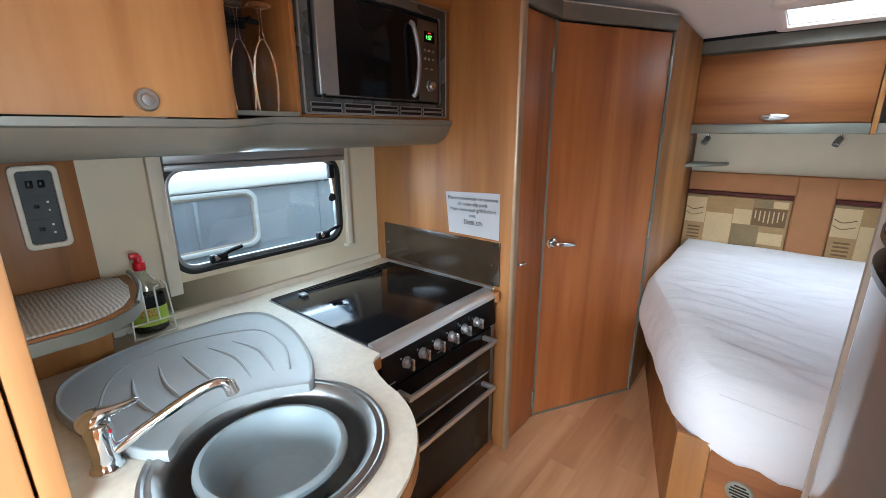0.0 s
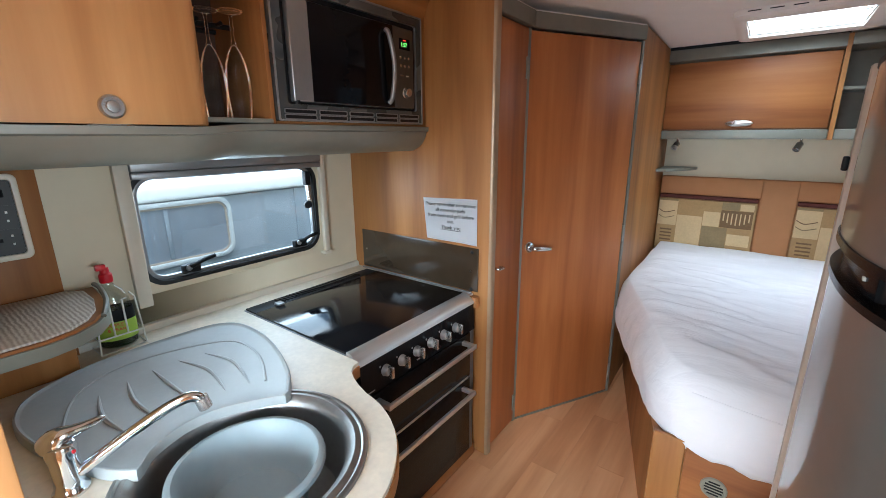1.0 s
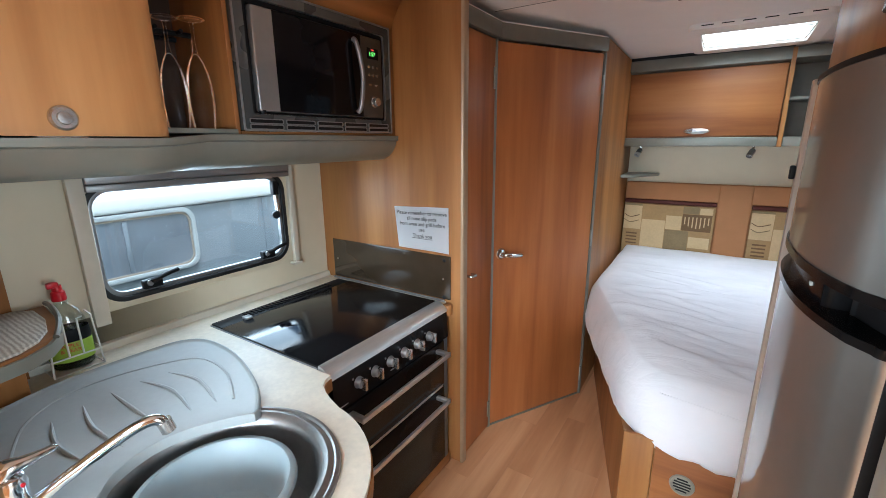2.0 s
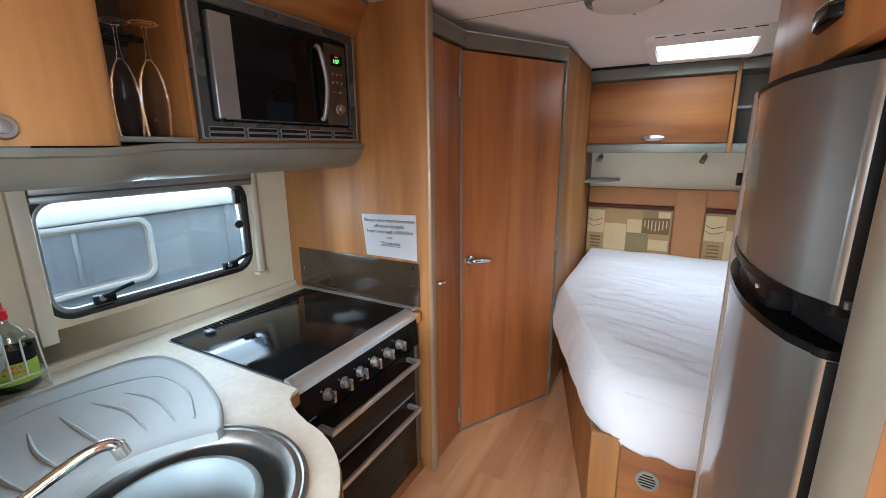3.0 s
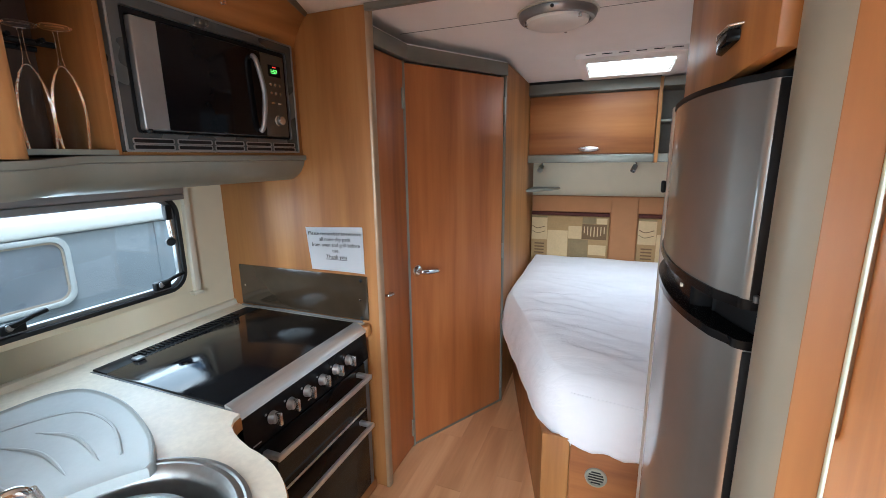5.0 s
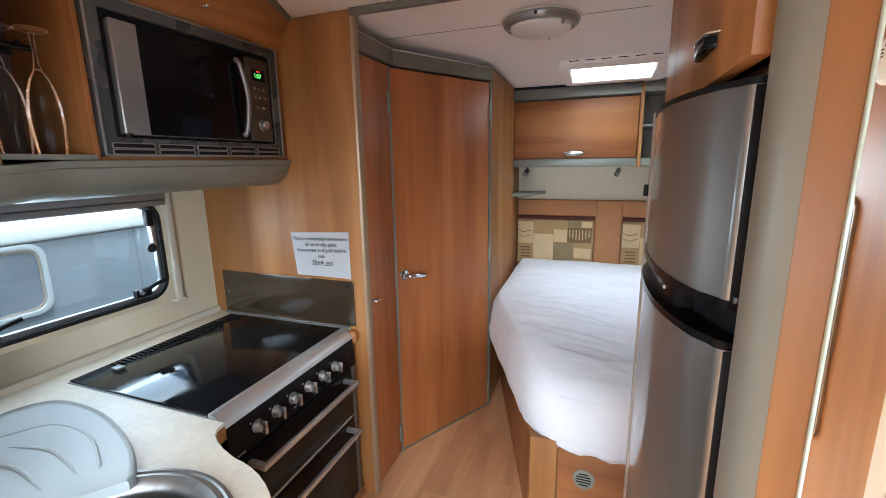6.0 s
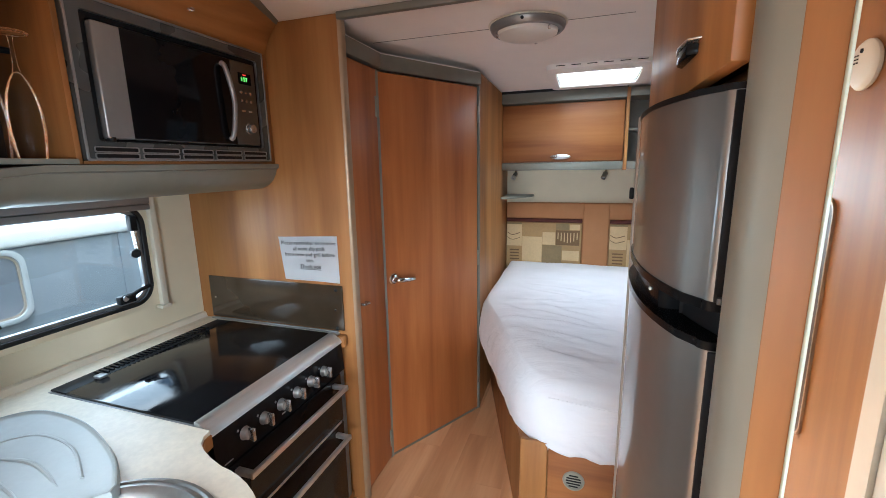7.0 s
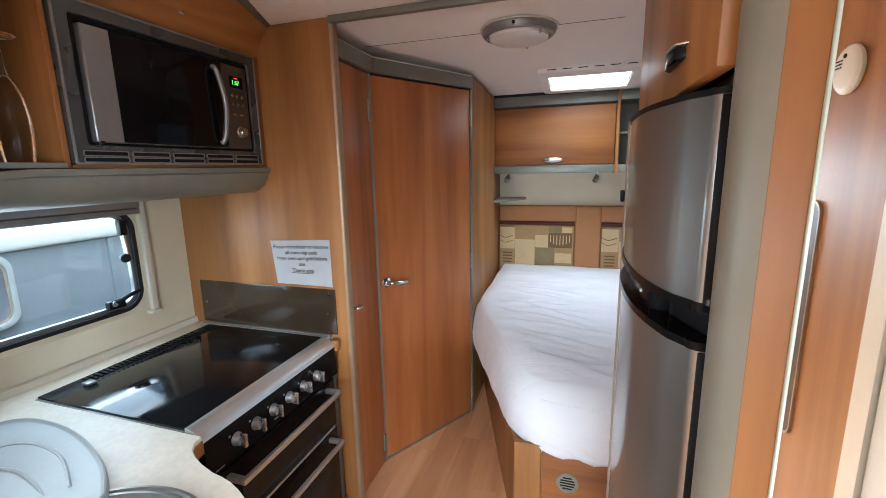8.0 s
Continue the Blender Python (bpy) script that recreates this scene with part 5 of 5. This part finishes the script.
hb = thing("headboard", (-0.1, 3.49, 0.6), "tan suede headboard with patterned fabric cushions", "headboard")
part("backing", box(-0.607, 0.618, 3.478, 3.504, 0.55, 1.222, 0.006), SUEDE, hb)
part("top_roll", box(-0.606, 0.615, 3.452, 3.480, 1.096, 1.224, 0.012, 3), SUEDE, hb)
part("centre_panel", box(-0.010, 0.182, 3.446, 3.479, 0.58, 1.222, 0.012, 3), SUEDE, hb)
PATTERN = ((0, 0.22, 0.0, 0.035, F_OLIVE), (0, 0.22, 0.04, 0.53, F_CREAM), (0, 0.22, 0.54, 1, F_TAN), (0.22, 0.50, 0, 0.30, F_TAN), (0.22, 0.50, 0.31, 1, F_CREAM), (0.50, 0.68, 0, 0.19, F_TAN), (0.50, 0.68, 0.20, 0.48, F_CREAM),
           (0.50, 0.77, 0.49, 1, F_OLIVE), (0.68, 0.86, 0, 0.14, F_OLIVE), (0.86, 1, 0.02, 0.14, F_CREAM), (0.68, 1, 0.15, 0.48, F_BROWN), (0.77, 1, 0.49, 0.59, F_TAN), (0.77, 1, 0.60, 0.82, F_CREAM), (0.77, 1, 0.83, 1, F_TAN))


def cushion(x0, x1):
    c = part("cushion", box(x0, x1, 3.450, 3.479, 0.60, 1.066, 0.010, 3), F_TAN, hb, "patchwork patterned fabric cushion")
    part("maroon_band", box(x0, x1, 3.446, 3.479, 1.068, 1.094, 0.006, 2), F_MAROON, hb, "dark maroon band")
    wide, tall = 0.575, 0.36
    for u0, u1, v0, v1, mat in PATTERN:
        a, b = x0 + 0.004 + wide * u0, min(x0 + wide * u1, x1 - 0.004)
        if b - a > 0.01:
            part("patch", box(a, b, 3.4488, 3.4508, 1.060 - tall * v1, 1.060 - tall * v0), mat, c)
    for k in range(7):
        a = x0 + wide * (0.71 + 0.042 * k)
        if a + 0.01 < x1:
            part("stripe", box(a, a + 0.007, 3.4478, 3.4490, 1.060 - tall * (0.32 + 0.10 * math.sin(math.pi * (k + 0.7) / 7.4)), 1.060 - tall * 0.20), F_CREAM, c)
    for k in range(4):
        part("stripe", box(x0 + 0.03, x0 + 0.105, 3.4478, 3.4490, 1.060 - tall * (0.64 + 0.07 * k), 1.060 - tall * (0.61 + 0.07 * k)), F_BROWN, c)
    for z, mat in ((0.972, F_BROWN), (0.932, F_OLIVE)):
        pts = smooth_path([(x0 + 0.008, 3.448, z + 0.008), (x0 + 0.05, 3.448, z - 0.012), (x0 + 0.112, 3.448, z + 0.006)], 6)
        part("curved_stripe", tube(pts, 0.003, 6), mat, c)


cushion(-0.604, -0.014)
cushion(0.186, 0.614)

cab = thing("bed_cupboard", (-0.17, 3.37, 1.53), "cherry overhead cupboard above the bed", "cupboard")
part("body", box(-0.605, 0.232, 3.250, 3.503, 1.535, 1.945), WOOD_X, cab)
flap = part("door", box(-0.600, 0.228, 3.226, 3.248, 1.540, 1.938, 0.004), WOOD_X, cab)
part("handle", lathe([(0.0, 0.020), (0.05, 0.016), (0.068, 0.008), (0.072, 0.0), (0.0, 0.0)], (0, 0, 0), 28), SATIN, flap, "oval satin handle")
hm = flap.children[0].data
for v in hm.vertices:
    w = v.co + BASE[flap]
    x, y, z = w
    v.co = Vector((-0.185 + x, 3.226 - z, 1.572 + 0.26 * y)) - BASE[flap]
part("end_panel", prism([(3.21, 1.475), (3.503, 1.475), (3.503, 2.02), (3.235, 2.02)], 0.234, 0.256, "x"), WOOD, cab)
solid("trim_cupboard_top", prism([(3.195, 1.952), (3.24, 1.943), (3.503, 1.943), (3.503, 2.020), (3.205, 2.018)], -0.605, 0.233, "x"), TRIM_DARK, "dark taupe trim above the bed cupboard", "trim", kind="structure")
# Solid black strip stands in for the shade between cupboard trim and ceiling.
solid("trim_cupboard_gap", box(-0.605, 0.24, 3.20, 3.23, 2.0185, 2.036), BLACK, "black strip painted as the shadow gap above the cupboard", "trim", kind="structure")
rail = solid("trim_bed_pelmet", box(-0.605, 0.233, 3.214, 3.503, 1.478, 1.533, 0.006), TRIM, "grey-green pelmet under the bed cupboard", "trim", kind="structure")
nook = thing("bed_shelves", (0.43, 3.4, 1.53), "open grey shelves beside the bed cupboard", "shelf")
part("back", box(0.257, 0.618, 3.49, 3.503, 1.475, 2.02), TRIM_DARK, nook)
part("shelf_board", box(0.257, 0.618, 3.23, 3.489, 1.478, 1.533, 0.005), TRIM, nook)
part("shelf_board", box(0.257, 0.618, 3.26, 3.489, 1.738, 1.755, 0.003), TRIM, nook)
part("head_board", box(0.257, 0.618, 3.23, 3.489, 1.96, 2.02, 0.003), TRIM_DARK, nook)
sconce = thing("corner_ledge", (-0.5, 3.4, 1.28), "small grey rounded ledge in the alcove corner", "shelf")
part("board", prism([(-0.601, 3.17), (-0.545, 3.19), (-0.49, 3.27), (-0.44, 3.36), (-0.40, 3.44), (-0.395, 3.503), (-0.609, 3.503)], 1.268, 1.288, bevel=0.004), TRIM, sconce)


def spot(x):
    s = thing("spotlight", (x, 3.40, 1.478), "small chrome spotlight under the cupboard, switched off", "spotlight", "bed spotlights")
    part("stalk", tube([(x, 3.40, 1.479), (x, 3.40, 1.455)], 0.007, 12), SATIN, s)
    part("head", lathe([(0, 0.032), (0.013, 0.031), (0.018, 0.024), (0.019, -0.024), (0.016, -0.026), (0.013, -0.010), (0, -0.010)], (x - 0.010, 3.385, 1.432), 20, (0.35, 0.55, 0.75)), SATIN, s)
    return s


copy_thing(spot(-0.525), pose(0.135, 3.40, 1.478))

# ---- fridge and its housing ----
house = thing("fridge_housing", (0.38, 0.9, 0), "tall cherry housing with a locker above the fridge", "cabinet")
part("far_side", box(0.1455, 0.618, 1.222, 1.245, 0, 2.085, 0.001), WOOD, house)
part("edge_strip", box(0.123, 0.145, 1.221, 1.246, 0, 1.64, 0.003), TAUPE, house, "taupe edge strip")
part("latch", box(0.112, 0.1228, 1.224, 1.238, 1.432, 1.462, 0.003), BLACK, house, "small black latch")
part("near_side", box(0.175, 0.618, 0.562, 0.574, 0, 2.085), WOOD, house)
part("locker_floor", box(0.20, 0.618, 0.575, 1.221, 1.634, 1.646), WOOD_Y, house)
locker = part("locker_door", box(0.142, 0.164, 0.563, 1.218, 1.630, 2.080, 0.003), WOOD, house)
grip = part("handle", prism([(0.1419, 0.715), (0.1419, 0.825), (0.130, 0.805), (0.125, 0.76), (0.127, 0.722)], 1.672, 1.688, bevel=0.003), BLACK_GLOSS, locker, "black grip with a satin top")
part("top_plate", prism([(0.1419, 0.70), (0.1419, 0.83), (0.129, 0.808), (0.122, 0.76), (0.125, 0.708)], 1.6885, 1.692, bevel=0.0015), SATIN, grip)
part("toe_board", box(0.16, 0.618, 0.575, 1.221, 0.0, 0.33, 0.003), WOOD_Y, house)

fridge = thing("fridge", (0.4, 0.88, 0.33), "tall fridge freezer with bowed grey steel doors", "fridge")
NEAR, FAR, SIDE_X, BOW = 0.620, 1.170, 0.158, 0.058


def bow(y, extra=0.0):
    u = (y - (NEAR + FAR) / 2) / ((FAR - NEAR) / 2)
    return SIDE_X - BOW * (1 - abs(u) ** 2.5) - extra


def bowed_slab(z0, z1, back=0.205, extra=0.0, y0=NEAR, y1=FAR, bevel=0.004):
    pts = [(back, y0), (bow(y0, extra) + 0.018, y0)]
    for k in range(1, 6):
        w = k / 5 * math.pi / 2
        pts.append((bow(y0, extra) + 0.018 - 0.018 * math.sin(w), y0 + 0.014 * (1 - math.cos(w))))
    n = 22
    for i in range(1, n):
        y = y0 + 0.014 + (y1 - y0 - 0.028) * i / n
        pts.append((bow(y, extra), y))
    pts += [(bow(y1, extra), y1 - 0.014), (bow(y1, extra) + 0.014, y1), (back, y1)]
    return prism(pts, z0, z1, bevel=0.0)


part("body", box(0.206, 0.60, 0.580, 1.215, 0.34, 1.628), BLACK, fridge)
part("seal", box(0.196, 0.2055, 0.590, 1.175, 0.36, 1.600), DARK_SILVER, fridge, "grey door seal")
upper = part("freezer_door", bowed_slab(1.347, 1.610), FRIDGE, fridge, "bowed grey steel freezer door", angle=30)
part("top_cap", bowed_slab(1.6102, 1.618, 0.205, 0.002), BLACK, upper)
part("bottom_cap", bowed_slab(1.334, 1.3468, 0.205, 0.003), BLACK_GLOSS, upper)
lower = part("fridge_door", bowed_slab(0.37, 1.280), FRIDGE, fridge, "bowed grey steel fridge door", angle=30)
part("edge_cap", box(0.166, 0.2045, NEAR - 0.004, NEAR - 0.0005, 1.348, 1.609, 0.001), BLACK, upper, "black door edge")
part("edge_cap", box(0.166, 0.2045, NEAR - 0.004, NEAR - 0.0005, 0.371, 1.279, 0.001), BLACK, lower, "black door edge")
part("top_cap", bowed_slab(1.2802, 1.292, 0.205, 0.004), BLACK_GLOSS, lower)
band = part("control_band", bowed_slab(1.2922, 1.3338, 0.205, -0.012, NEAR + 0.13, FAR), BLACK_GLOSS, fridge, "glossy black control band")
part("handle_recess", bowed_slab(1.2922, 1.3338, 0.207, -0.040, NEAR + 0.004, NEAR + 0.13), BLACK, fridge)
part("button", box(bow(0.80) + 0.0105, bow(0.80) + 0.016, 0.788, 0.797, 1.311, 1.316), WHITE, band)
part("hinge_pin", lathe([(0, 0), (0.004, 0), (0.004, 0.008), (0, 0.010)], (0.172, 0.612, 1.3475), 12), DARK_SILVER, fridge)

# ---- floor planks ----
plank_cache = {}
rows_, width_ = 13, 0.128
for i in range(rows_):
    x0 = -0.955 + i * width_
    y = -0.35 - (i * 0.37) % 0.9
    while y < 3.45:
        y1 = min(y + 0.9, 3.49)
        if y1 > -0.3 and y1 - y > 0.02:
            key = round(y1 - y, 3)
            if key not in plank_cache:
                plank_cache[key] = to_mesh("plank", box(0.0002, width_ - 0.0002, 0.0002, key - 0.0002, -0.0048, 0.0, 0.0003, 1), FLOOR_WOOD)
            p = new("plank", plank_cache[key])
            p.location = (x0, y, 0)
            p.parent = floor
        y += 0.9
